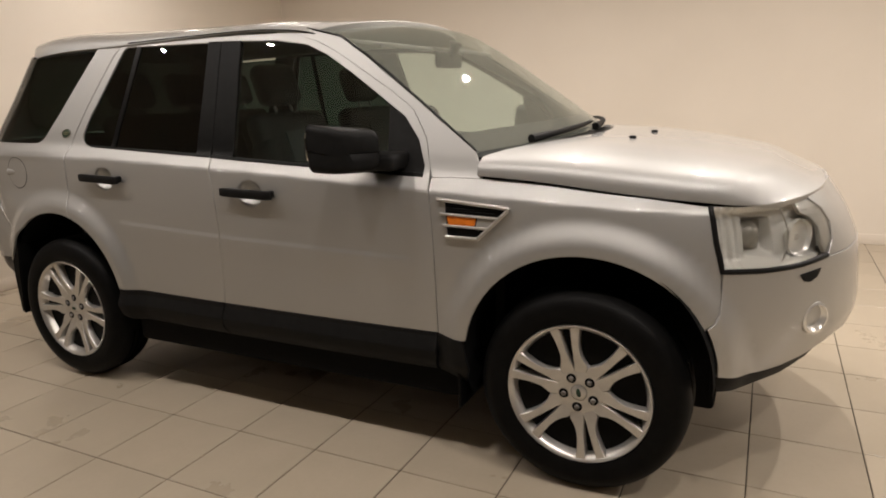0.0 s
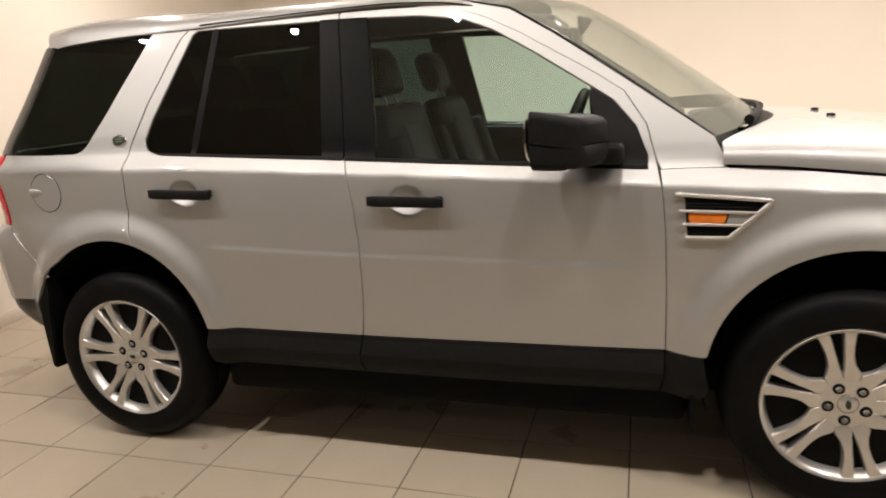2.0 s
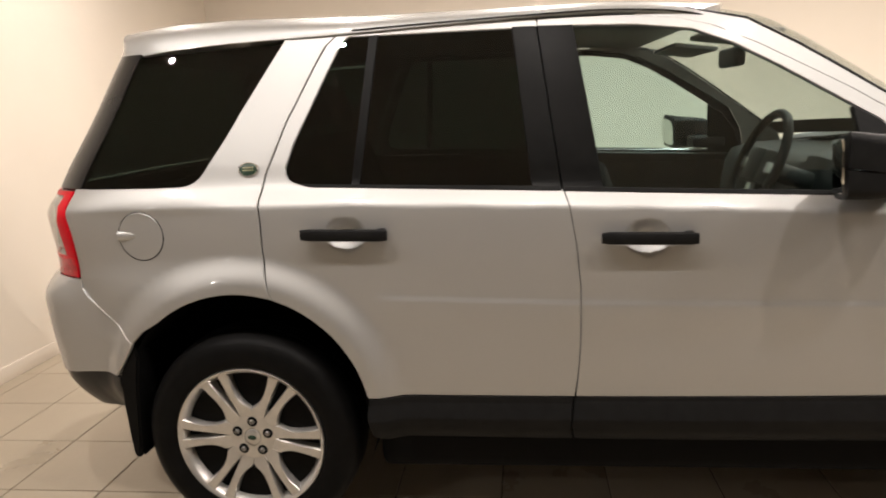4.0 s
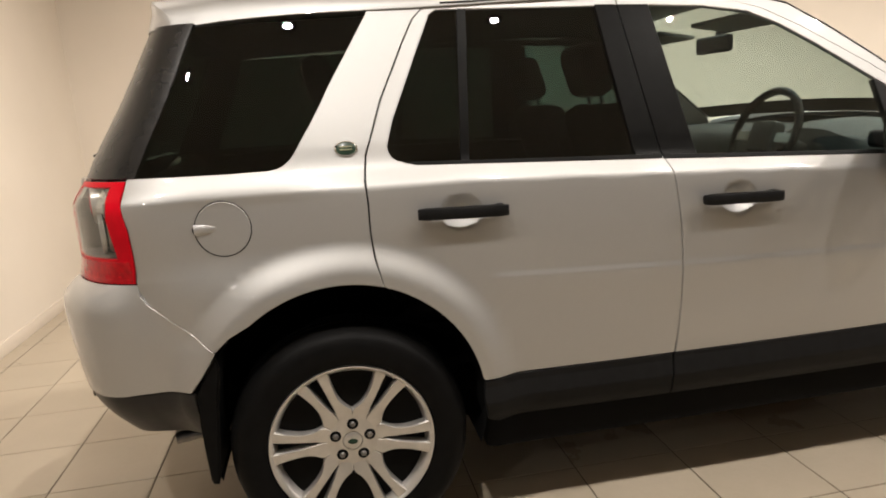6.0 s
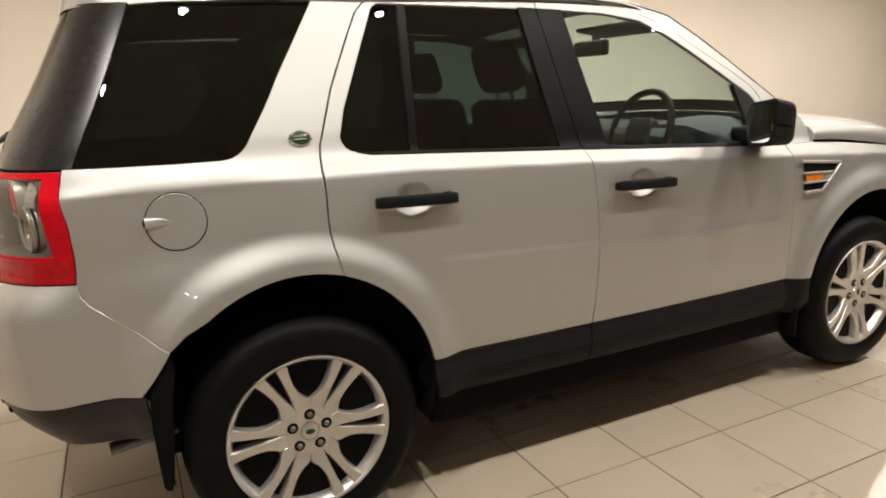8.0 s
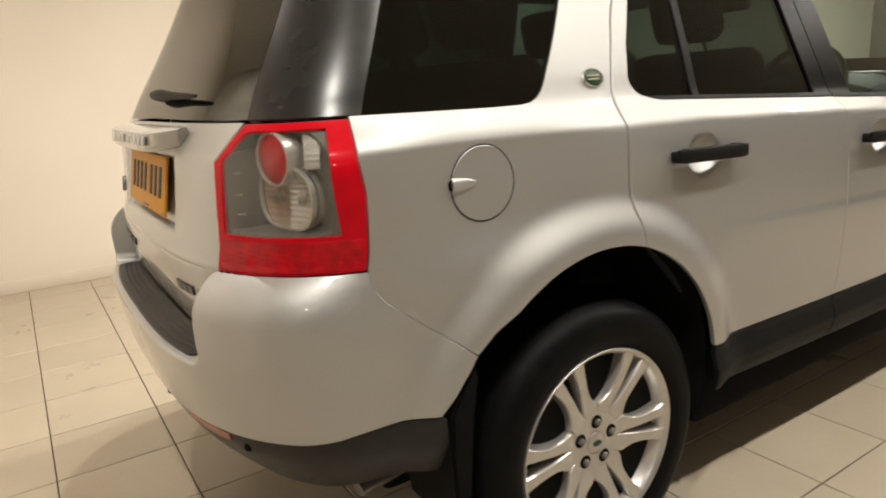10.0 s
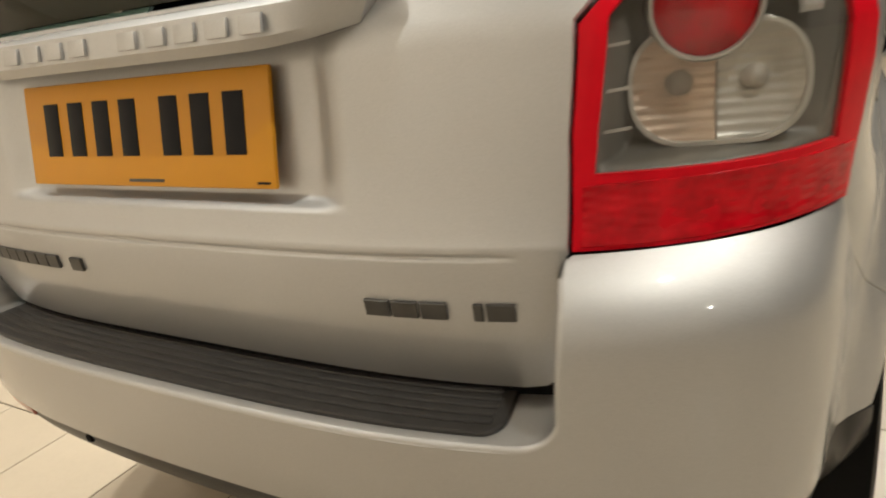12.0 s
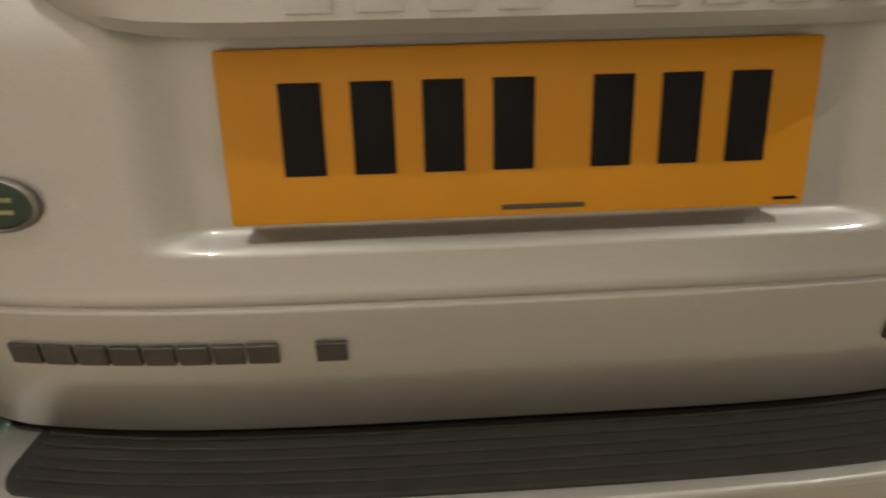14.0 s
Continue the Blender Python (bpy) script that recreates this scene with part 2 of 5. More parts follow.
def panel(name, poly, surface, mats, parent=None, label="", side=1, step=(0.04, 0.03), cuts=((), ()), thick=0.012, roll=0.002, hollow=False):
    """A curved sheet of some thickness: the outline poly in (u, v), laid on surface(u, v) -> points.
    side -1 mirrors it to the car's other flank. Its back and lips take the second material."""
    bm = bmesh.new()
    vs = [bm.verts.new((u, v, 0)) for u, v in poly]
    bm.faces.new(vs)
    us, ws = [p[0] for p in poly], [p[1] for p in poly]
    for axis, lo, hi, st, more in ((0, min(us), max(us), step[0], cuts[0]), (1, min(ws), max(ws), step[1], cuts[1])):
        for c in sorted(set(arange_cuts(lo, hi, st)) | set(k for k in more if lo < k < hi)):
            co = [0, 0, 0]
            no = [0, 0, 0]
            co[axis], no[axis] = c, 1
            bmesh.ops.bisect_plane(bm, geom=bm.verts[:] + bm.edges[:] + bm.faces[:], plane_co=co, plane_no=no, dist=1e-5)
    bm.verts.ensure_lookup_table()
    bm.verts.index_update()
    u = np.array([v.co.x for v in bm.verts])
    w = np.array([v.co.y for v in bm.verts])
    flip = np.array([1.0, side, 1.0])
    p = surface(u, w)
    e = 1e-4
    du, dw = surface(u + e, w) - surface(u - e, w), surface(u, w + e) - surface(u, w - e)
    nrm = np.cross(du, dw)
    nrm /= np.maximum(np.linalg.norm(nrm, axis=1, keepdims=True), 1e-12)
    p, nrm = p * flip, nrm * flip
    # Is the sheet's normal outward for this winding? Faces in (u, v) run anticlockwise after this.
    faces = []
    for f in bm.faces:
        idx = [v.index for v in f.verts]
        if f.calc_area() < 1e-10:
            continue
        area = sum(u[a] * w[b] - u[b] * w[a] for a, b in zip(idx, idx[1:] + idx[:1]))
        faces.append(idx if area > 0 else idx[::-1])
    edges = {}
    for f in faces:
        for a, b in zip(f, f[1:] + f[:1]):
            edges[(a, b)] = 1
    rim = [(a, b) for a, b in edges if (b, a) not in edges]
    bm.free()
    out = np.zeros_like(p)
    for a, b in rim:
        d = np.cross((p[b] - p[a]), nrm[a] + nrm[b]) * side
        d /= max(np.linalg.norm(d), 1e-9)
        out[a] += d
        out[b] += d
    ln = np.linalg.norm(out, axis=1, keepdims=True)
    out = np.where(ln > 1e-6, out / np.maximum(ln, 1e-6), 0)
    n = len(p)
    allp = [p]
    allf = [list(f) if side == 1 else list(f)[::-1] for f in faces]
    outer = len(allf)
    ring = sorted({a for e2 in rim for a in e2})
    at = {a: k for k, a in enumerate(ring)}
    r1 = p[ring] + out[ring] * roll - nrm[ring] * roll * 1.2
    r2 = r1 - nrm[ring] * thick
    allp += [r1, r2]
    b1, b2 = n, n + len(ring)
    for a, b in rim:
        for lo1, hi1 in ((lambda k: k, lambda k: b1 + at[k]), (lambda k: b1 + at[k], lambda k: b2 + at[k])):
            q = [lo1(b), lo1(a), hi1(a), hi1(b)]
            allf.append(q if side == 1 else q[::-1])
    if not hollow:
        b3 = n + 2 * len(ring)
        allp.append(p - nrm * thick)
        allf += [[b3 + k for k in reversed(f)] for f in allf[:outer]]
        for a, b in rim:
            q = [b2 + at[b], b2 + at[a], b3 + a, b3 + b]
            allf.append(q if side == 1 else q[::-1])
    mesh = bpy.data.meshes.new(name)
    mesh.from_pydata(np.concatenate(allp).tolist(), [], allf)
    mats = mats if isinstance(mats, (list, tuple)) else [mats, mats]
    ob = link(name, mesh, list(mats), parent, label)
    lips = outer + 2 * len(rim)
    normals = []
    for k, poly_ in enumerate(mesh.polygons):
        poly_.use_smooth = True
        poly_.material_index = 0 if k < lips else min(1, len(mats) - 1)
        for li in poly_.loop_indices:
            vi = mesh.loops[li].vertex_index
            normals.append(tuple(nrm[vi]) if k < outer else tuple(poly_.normal))
    mesh.normals_split_custom_set(normals)
    return ob


def smooth01(x):
    x = np.clip(x, 0, 1)
    return x * x * (3 - 2 * x)


# ---- the car's outer form: half-width by (along the outline s, height z) ----
def plan_outline():
    xs, ws = [], []
    p, a, b = 3.8, 0.87, 0.92
    for k in range(400):
        f = (k / 400) * math.pi / 2
        xs.append(-1.3 - a * math.cos(f) ** (2 / p))
        ws.append(b * math.sin(f) ** (2 / p))
    for k in range(120):
        xs.append(-1.3 + 2.5 * k / 120)
        ws.append(b)
    p, a = 2.3, 1.0
    for k in range(401):
        f = (k / 400) * math.pi / 2
        xs.append(1.2 + a * math.sin(f) ** (2 / p))
        ws.append(b * max(0.0, math.cos(f)) ** (2 / p))
    xs, ws = np.array(xs), np.array(ws)
    bulge = np.clip(1 - ((xs - 0.1) / 1.3) ** 2, 0, 1)
    ws = ws + 0.02 * bulge ** 1.5
    s = np.concatenate([[0], np.cumsum(np.hypot(np.diff(xs), np.diff(ws)))])
    even = np.linspace(0, s[-1], 1600)
    xs, ws = np.interp(even, s, xs), np.interp(even, s, ws)
    k = np.ones(15) / 15
    px = np.concatenate([xs[7:0:-1], xs, xs[-2:-9:-1]])
    pw = np.concatenate([-ws[7:0:-1], ws, -ws[-2:-9:-1]])
    xs, ws = np.convolve(px, k, "valid"), np.convolve(pw, k, "valid")
    ws[0] = ws[-1] = 0
    tx, tw = np.gradient(xs), np.gradient(ws)
    ln = np.hypot(tx, tw)
    return even, xs, ws, -tw / ln, tx / ln


CS, CX, CW, CNX, CNW = plan_outline()
S_END = CS[-1]


def squarer_tail(p=5.2):
    """The same outline with a squarer tail, for the part above the waist."""
    f = np.linspace(0, 1, 900) * math.pi / 2
    x, w = -1.3 - 0.87 * np.cos(f) ** (2 / p), 0.92 * np.sin(f) ** (2 / p)
    s = np.concatenate([[0], np.cumsum(np.hypot(np.diff(x), np.diff(w)))])
    s0 = float(np.interp(-1.3, CX, CS))
    t = np.clip(CS / s0, 0, 1) * s[-1]
    tail = CS < s0
    k = np.ones(21) / 21
    xs = np.where(tail, np.interp(t, s, x), CX)
    ws = np.where(tail, np.interp(t, s, w), CW)
    ws = np.convolve(np.concatenate([-ws[10:0:-1], ws, ws[-1:-11:-1]]), k, "valid")
    xs = np.convolve(np.concatenate([xs[10:0:-1], xs, xs[-1:-11:-1]]), k, "valid")
    ws, xs = np.where(CS < s0 + 0.2, ws, CW), np.where(CS < s0 + 0.2, xs, CX)
    ws[0] = 0
    return xs, ws


CX_HIGH, CW_HIGH = squarer_tail()


def knots(*pairs):
    """A smooth curve through the pairs (monotone cubic)."""
    x, y = np.array([p[0] for p in pairs], float), np.array([p[1] for p in pairs], float)
    h, d = np.diff(x), np.diff(y) / np.diff(x)
    m = np.zeros(len(x))
    m[0], m[-1] = d[0], d[-1]
    for k in range(1, len(x) - 1):
        m[k] = 0 if d[k - 1] * d[k] <= 0 else 2 * d[k - 1] * d[k] / (d[k - 1] + d[k])

    def f(t):
        t = np.asarray(t, float)
        tc = np.clip(t, x[0], x[-1])
        i = np.clip(np.searchsorted(x, tc) - 1, 0, len(h) - 1)
        q = (tc - x[i]) / h[i]
        v = (2 * q**3 - 3 * q**2 + 1) * y[i] + (q**3 - 2 * q**2 + q) * h[i] * m[i] + (-2 * q**3 + 3 * q**2) * y[i + 1] + (q**3 - q**2) * h[i] * m[i + 1]
        return v + np.where(t < x[0], (t - x[0]) * m[0], 0) + np.where(t > x[-1], (t - x[-1]) * m[-1], 0)

    return f


CREASE = knots((-2.3, 1.165), (-1.2, 1.16), (-0.265, 1.128), (0.754, 1.07), (1.3, 1.037), (1.75, 1.002), (2.3, 0.955))
SIDE_IN = knots((0.28, 0.15), (0.36, 0.05), (0.42, 0.022), (0.52, 0.014), (0.66, 0.009), (0.80, 0.006), (0.95, 0.007), (1.06, 0.010), (1.114, 0.0132), (1.125, 0.0170), (1.137, 0.0262), (1.185, 0.064), (1.25, 0.0885), (1.40, 0.1485), (1.66, 0.252), (1.72, 0.28))
REAR_IN = knots((0.40, 0.05), (0.70, 0.048), (0.74, 0.038), (0.79, 0.021), (0.83, 0.011), (0.87, 0.007), (0.925, 0.004), (0.945, 0.012), (1.0, 0.026), (1.10, 0.042), (1.142, 0.0475), (1.152, 0.0505), (1.164, 0.0570), (1.215, 0.0830), (1.25, 0.099), (1.45, 0.214), (1.64, 0.312), (1.72, 0.355))
FRONT_IN = knots((0.40, 0.12), (0.55, 0.03), (0.66, 0.005), (0.80, 0.0), (0.92, 0.02), (1.02, 0.06), (1.12, 0.14), (1.3, 0.3), (1.7, 0.6))
NOSE_LEAN = knots((0.40, 0.035), (0.56, 0.033), (0.66, 0.016), (0.80, 0.0), (0.90, -0.018), (1.0, -0.040), (1.12, -0.055))
ARCHES = ((1.33, 0.45, 0.420), (-1.325, 0.46, 0.422))
HANDLES = ((-0.945, 1.058), (-0.045, 1.025))


def shell(s, z, off=0.0, features=True, rear=None):
    """The car's skin: (x, y, z) of the right flank for s in 0..S_END; past either end it goes round to the left."""
    s, z = np.asarray(s, float), np.asarray(z, float)
    sign = np.where((s < 0) | (s > S_END), -1.0, 1.0)
    q = np.where(s < 0, -s, np.where(s > S_END, 2 * S_END - s, s))
    high = smooth01((z - 0.86) / 0.32)
    x = np.interp(q, CS, CX) * (1 - high) + np.interp(q, CS, CX_HIGH) * high
    w = np.interp(q, CS, CW) * (1 - high) + np.interp(q, CS, CW_HIGH) * high
    nx, nw = np.interp(q, CS, CNX), np.interp(q, CS, CNW)
    zc = CREASE(x)
    zn = z - (zc - 1.13) * smooth01((z - 0.85) / 0.2)
    din = SIDE_IN(zn)
    w2 = w * (1 - din / 0.92)
    x2 = np.where(x < -1.3, -1.3 + (x + 1.3) * (1 - (rear or REAR_IN)(z) / 0.87), x)
    x2 = np.where(x > 1.2, 1.2 + (x - 1.2) * (1 - FRONT_IN(z) / 1.0), x2)
    x2 = x2 + NOSE_LEAN(z) * smooth01((q - (S_END - 0.64)) / 0.38)
    o = np.zeros_like(x) + off
    if features:
        for ax, az, ar in ARCHES:
            r = np.hypot(x2 - ax, z - az)
            o = o + 0.034 * (1 - smooth01((r - ar - 0.025) / 0.10)) * (1 - smooth01((z - 0.98) / 0.14))
        zr = np.interp(x2, (-0.864, -0.259, 0.707), (0.843, 0.820, 0.796))
        t = z - zr
        rub = np.where(t > 0, 1 - smooth01(t / 0.024), 1 - smooth01(-t / 0.10))
        o = o + 0.0036 * rub * smooth01((x2 + 0.90) / 0.08) * smooth01((0.74 - x2) / 0.08)
        for hx, hz in HANDLES:
            r = np.hypot(x2 - hx, (z - hz + 0.002) * 1.15)
            o = o - 0.040 * (1 - smooth01((r / 0.066) ** 1.6)) * (np.abs(x2 - hx) < 0.1)
        # the quarter panel draws in a little between the arch and the belt
        o = o - 0.018 * smooth01((-1.22 - x2) / 0.30) * smooth01((x2 + 1.93) / 0.25) * smooth01((z - 0.86) / 0.14) * (1 - smooth01((z - 1.12) / 0.09))
        cz = 0.916 + 0.004 * np.abs(w2)
        o = o - 0.0036 * np.exp(-(((z - cz) / 0.0030) ** 2)) * smooth01((0.56 - np.abs(w2)) / 0.04) * (x < -1.9)
        # the recess for the number plate
        inside = smooth01((0.36 - np.abs(w2)) / 0.065) * smooth01((z - 0.964) / 0.016) * smooth01((1.20 - z) / 0.02) * (x < -1.9)
        o = o - 0.022 * inside
    return np.stack([x2 + nx * o, -sign * (w2 + nw * o), z + 0 * x], axis=-1)


def skin(off=0.0, features=True):
    return lambda s, z: shell(s, z, off, features)


def sx(x, z):
    """The s at which the flank is at x, at height z."""
    p = shell(CS, np.full_like(CS, z), 0.0, False)
    return float(np.interp(x, p[:, 0], CS))


def sy(y, z):
    """The s at which the tail is at half-width y, at height z."""
    n = 760
    p = shell(CS[:n], np.full(n, z), 0.0, False)
    return float(np.interp(y, -p[:, 1], CS[:n]))


def flank(*xz):
    return [(sx(x, z), z) for x, z in xz]


def arch(k, z0, z1, n=22, grow=0.0, fore_first=False):
    """Points of a wheel arch, from height z0 behind the wheel over the top to z1 before it."""
    ax, az, ar = ARCHES[k]
    ar += grow
    a0 = math.pi - math.asin(max(-1, min(1, (z0 - az) / ar)))
    a1 = math.asin(max(-1, min(1, (z1 - az) / ar)))
    pts = [(ax + ar * math.cos(a0 + (a1 - a0) * i / n), az + ar * math.sin(a0 + (a1 - a0) * i / n)) for i in range(n + 1)]
    return pts[::-1] if fore_first else pts


# ---- room ----
X0, X1, Y0, Y1, XFAR = -3.42, 9.5, -8.6, 3.6, -5.6


def room():
    walls = (
        ("wall_back", (X0 - 0.2, X1 + 0.2, Y1, Y1 + 0.2, -0.1, CEIL), WALL),
        ("wall_tail_end", (X0 - 0.2, X0, -0.9, Y1, -0.1, CEIL), WALL),
        # the SHADEWALL walls are unseen; their dark colour keeps reflections and bounce low
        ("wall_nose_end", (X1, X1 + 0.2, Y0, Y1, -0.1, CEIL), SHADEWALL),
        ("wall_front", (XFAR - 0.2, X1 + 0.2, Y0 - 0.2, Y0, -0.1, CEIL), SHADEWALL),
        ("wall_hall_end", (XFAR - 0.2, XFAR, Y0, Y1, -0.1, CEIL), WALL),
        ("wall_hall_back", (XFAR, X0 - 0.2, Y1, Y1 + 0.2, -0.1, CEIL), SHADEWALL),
    )
    for name, dims, mat in walls:
        tagged(box(name, dims, mat, r=0), "unseen hall wall, coloured dark in place of shade" if mat is SHADEWALL else "cream painted plain wall of the showroom", "wall", kind="structure")
    tagged(box("ceiling", (XFAR - 0.2, X1 + 0.2, Y0 - 0.2, Y1 + 0.2, CEIL, CEIL + 0.15), CEILING, r=0), "pale painted ceiling with recessed spotlights", "ceiling", kind="structure")
    for k, dims in enumerate(((X0 + 0.014, X1, Y1 - 0.014, Y1 - 0.001, 0, 0.09), (X0 + 0.001, X0 + 0.014, -0.9, Y1 - 0.001, 0, 0.09))):
        tagged(box("baseboard", dims, SKIRT, r=0.003), "low cream skirting along the wall", "skirting", kind="structure")


room()
PITCH, TX, TY = 0.3985, -2.505, -1.062


def floor():
    base = tagged(box("floor", (XFAR, X1, Y0, Y1, -0.12, -0.003), GROUT, r=0), "cream ceramic tiled floor with dark joints", "floor", kind="structure")
    bm = bmesh.new()
    h = PITCH / 2 - 0.0022
    box_into(bm, -h, h, -h, h, -0.012, 0.0, r=0.0018, seg=1)
    mesh = bpy.data.meshes.new("tile")
    bm.to_mesh(mesh)
    bm.free()
    mesh.materials.append(TILE)
    i0, i1 = math.floor((XFAR - TX) / PITCH), math.ceil((X1 - TX) / PITCH)
    j0, j1 = math.floor((Y0 - TY) / PITCH), math.ceil((Y1 - TY) / PITCH)
    far = bmesh.new()
    for i in range(i0, i1):
        for j in range(j0, j1):
            cx, cy = TX + (i + 0.5) * PITCH, TY + (j + 0.5) * PITCH
            lo = max(XFAR + 0.002 - cx, -h), min(X1 - 0.002 - cx, h), max(Y0 + 0.002 - cy, -h), min(Y1 - 0.002 - cy, h)
            whole = lo == (-h, h, -h, h)
            if whole and -3.3 < cx < 3.9 and -3.3 < cy < 3.3:
                ob = new("tile", mesh)
                ob.location = (cx, cy, 0)
                ob.rotation_euler = (random.uniform(-1, 1) * 0.0012, random.uniform(-1, 1) * 0.0012, random.choice((0, 1, 2, 3)) * math.pi / 2)
                ob.parent = base
            elif lo[1] - lo[0] > 0.01 and lo[3] - lo[2] > 0.01:
                box_into(far, cx + lo[0], cx + lo[1], cy + lo[2], cy + lo[3], -0.012, 0.0)
    tagged(part("tile_rest", far, TILE, base, smooth=0), kind="stuff")


# ---- the car ----
car = new("car")
tagged(car, "silver metallic five-door off-road car parked on tiles", "car")
S = skin()


def glass(name, poly, mat, parent, side, label, off=-0.006, step=(0.06, 0.05)):
    def straight(s, z):
        a, b = shell(s, np.full_like(s, 1.24), off, False), shell(s, np.full_like(s, 1.32), off, False)
        low = a + (b - a) * ((z - 1.24) / 0.08)[..., None]
        return np.where((z < 1.24)[..., None], low, shell(s, z, off, False))
    return panel(name, poly, straight, mat, parent, label, side, step=step, thick=0.004, roll=0.0)


def pts_round(poly, r, n=5):
    """Rounds the corners of an outline in the plane."""
    out = []
    for k, p in enumerate(poly):
        a, b, c = Vector(poly[k - 1]), Vector(p), Vector(poly[(k + 1) % len(poly)])
        d1, d2 = (a - b), (c - b)
        q = min(r, d1.length * 0.45, d2.length * 0.45)
        s, e = b + d1.normalized() * q, b + d2.normalized() * q
        for i in range(n + 1):
            t = i / n
            out.append(tuple(s * (1 - t) ** 2 + b * 2 * t * (1 - t) + e * t * t))
    return out


# outlines in (x, z) of the flank
SEAM_B = [(-0.258, 0.525), (-0.248, 0.60), (-0.240, 0.70), (-0.237, 0.87), (-0.248, 1.0), (-0.268, 1.13), (-0.285, 1.175), (-0.300, 1.30), (-0.325, 1.50), (-0.345, 1.675)]
SEAM_C = [(-1.198, 0.880), (-1.212, 0.95), (-1.218, 1.02), (-1.217, 1.10), (-1.220, 1.17), (-1.208, 1.24), (-1.145, 1.40), (-1.062, 1.56), (-1.020, 1.635), (-0.985, 1.666), (-0.93, 1.676)]
SEAM_A = [(0.795, 0.525), (0.795, 0.70), (0.79, 0.90), (0.778, 1.04), (0.76, 1.13), (0.73, 1.24), (0.66, 1.345), (0.555, 1.415), (0.31, 1.558), (0.18, 1.622), (0.08, 1.65), (-0.06, 1.668)]
GAP = 0.0028


def shift(points, dx):
    return [(x + dx, z) for x, z in points]


def rear_quarter(side):
    poly = flank((-1.690, 0.718), (-1.648, 0.758), *arch(1, 0.79, 0.862), (-1.2, 0.868), *shift(SEAM_C[1:], -GAP * 2)) + flank((-1.0, 1.684), (-1.15, 1.678), (-1.162, 1.655), (-1.172, 1.64), (-1.30, 1.44), (-1.395, 1.290), (-1.412, 1.263), (-1.428, 1.243), (-1.447, 1.228), (-1.468, 1.2195), (-1.495, 1.216), (-1.60, 1.216), (-1.884, 1.221), (-1.888, 1.08), (-1.892, 0.925), (-1.888, 0.893), (-1.868, 0.8625), (-1.80, 0.8040))
    ob = panel("rear_quarter", poly, S, (PAINT, DARK), car, "", side, step=(0.035, 0.012))
    # fuel flap
    if side == 1:
        fx, fz = -1.633, 1.067
        ring = [(fx + 0.0806 * math.cos(2 * math.pi * k / 48), fz + 0.0806 * math.sin(2 * math.pi * k / 48)) for k in range(48)]
        # black disc under the flap; its rim draws the shade in the gap
        panel("flap_gap", flank(*ring), skin(0.0006), (DARK, DARK), ob, "", side, step=(0.03, 0.03), thick=0.004, roll=0)
        ring = [(fx + 0.0765 * math.cos(2 * math.pi * k / 48), fz + 0.0765 * math.sin(2 * math.pi * k / 48)) for k in range(48)]
        ez = fz + 0.003
        panel("fuel_flap", flank(*ring), skin(0.0022), (PAINT, DARK), ob, "round fuel flap", side, step=(0.02, 0.02), thick=0.003, roll=0.001)
        bm = bmesh.new()
        secs = []
        for k in range(9):
            t = k / 8
            x = fx - 0.077 + 0.062 * t
            hh = 0.0155 * math.sqrt(max(0.0, 1 - t**1.6)) + 0.0005
            y = float(shell(np.array([sx(x, fz)]), np.array([fz]), 0.0026)[0][1])
            secs.append([bm.verts.new((x, y - 0.009 * (1 - t) * math.sin(math.pi * a / 6), ez + hh * math.cos(math.pi * a / 6))) for a in range(7)])
        for a, b in zip(secs, secs[1:]):
            for k in range(6):
                bm.faces.new((a[k], a[k + 1], b[k + 1], b[k]))
        bm.faces.new(secs[0])
        part("finger_pull", bm, PAINT, ob, "", 40)
        p = shell(np.array([sx(fx - 0.078, fz)]), np.array([fz]), 0.003)[0]
        # raised black dome, coloured as the shade inside the finger hole
        lathe("pull_hole", [(0.0, -0.0045), (0.006, -0.004), (0.0105, -0.001), (0.0115, 0.004)], DARK, ob, "dark finger hole", 20, m=pose(p[0], p[1] + 0.001, ez) @ Matrix.Diagonal((0.6, 1.0, 1.1, 1)))
    return ob


def door_outline_rear():
    low = [p for p in arch(1, 0.87, 0.534, 60) if p[0] > -1.19 and p[0] < -0.90]
    glass_low = [(-0.285, 1.172), (-1.095, 1.2110), (-1.118, 1.2155), (-1.134, 1.227), (-1.143, 1.243), (-1.146, 1.260)]
    glass_up = [(-1.12, 1.337), (-1.02, 1.543), (-0.968, 1.648), (-0.945, 1.662), (-0.345, 1.652)]
    top = [(-0.347, 1.677), (-0.92, 1.674)]
    return flank((-1.195, 0.866), *low, (-0.905, 0.529), (-0.262, 0.527), *shift(SEAM_B[1:7], -GAP), *glass_low, *glass_up, *top, *shift(SEAM_C[-2:0:-1], GAP))


def door_outline_front():
    glass_low = [(0.735, 1.118), (0.737, 1.145), (0.70, 1.238), (0.628, 1.322), (0.505, 1.402), (0.362, 1.494), (0.235, 1.568), (0.122, 1.616), (-0.04, 1.640), (-0.34, 1.655)]
    top = [(-0.34, 1.676)]
    sill = [(-0.285, 1.172), *shift(SEAM_B[6:0:-1], GAP), (-0.254, 0.527), (0.792, 0.527)]
    return flank(*sill, *shift(SEAM_A[1:], -GAP), *top[::-1], *glass_low[::-1])


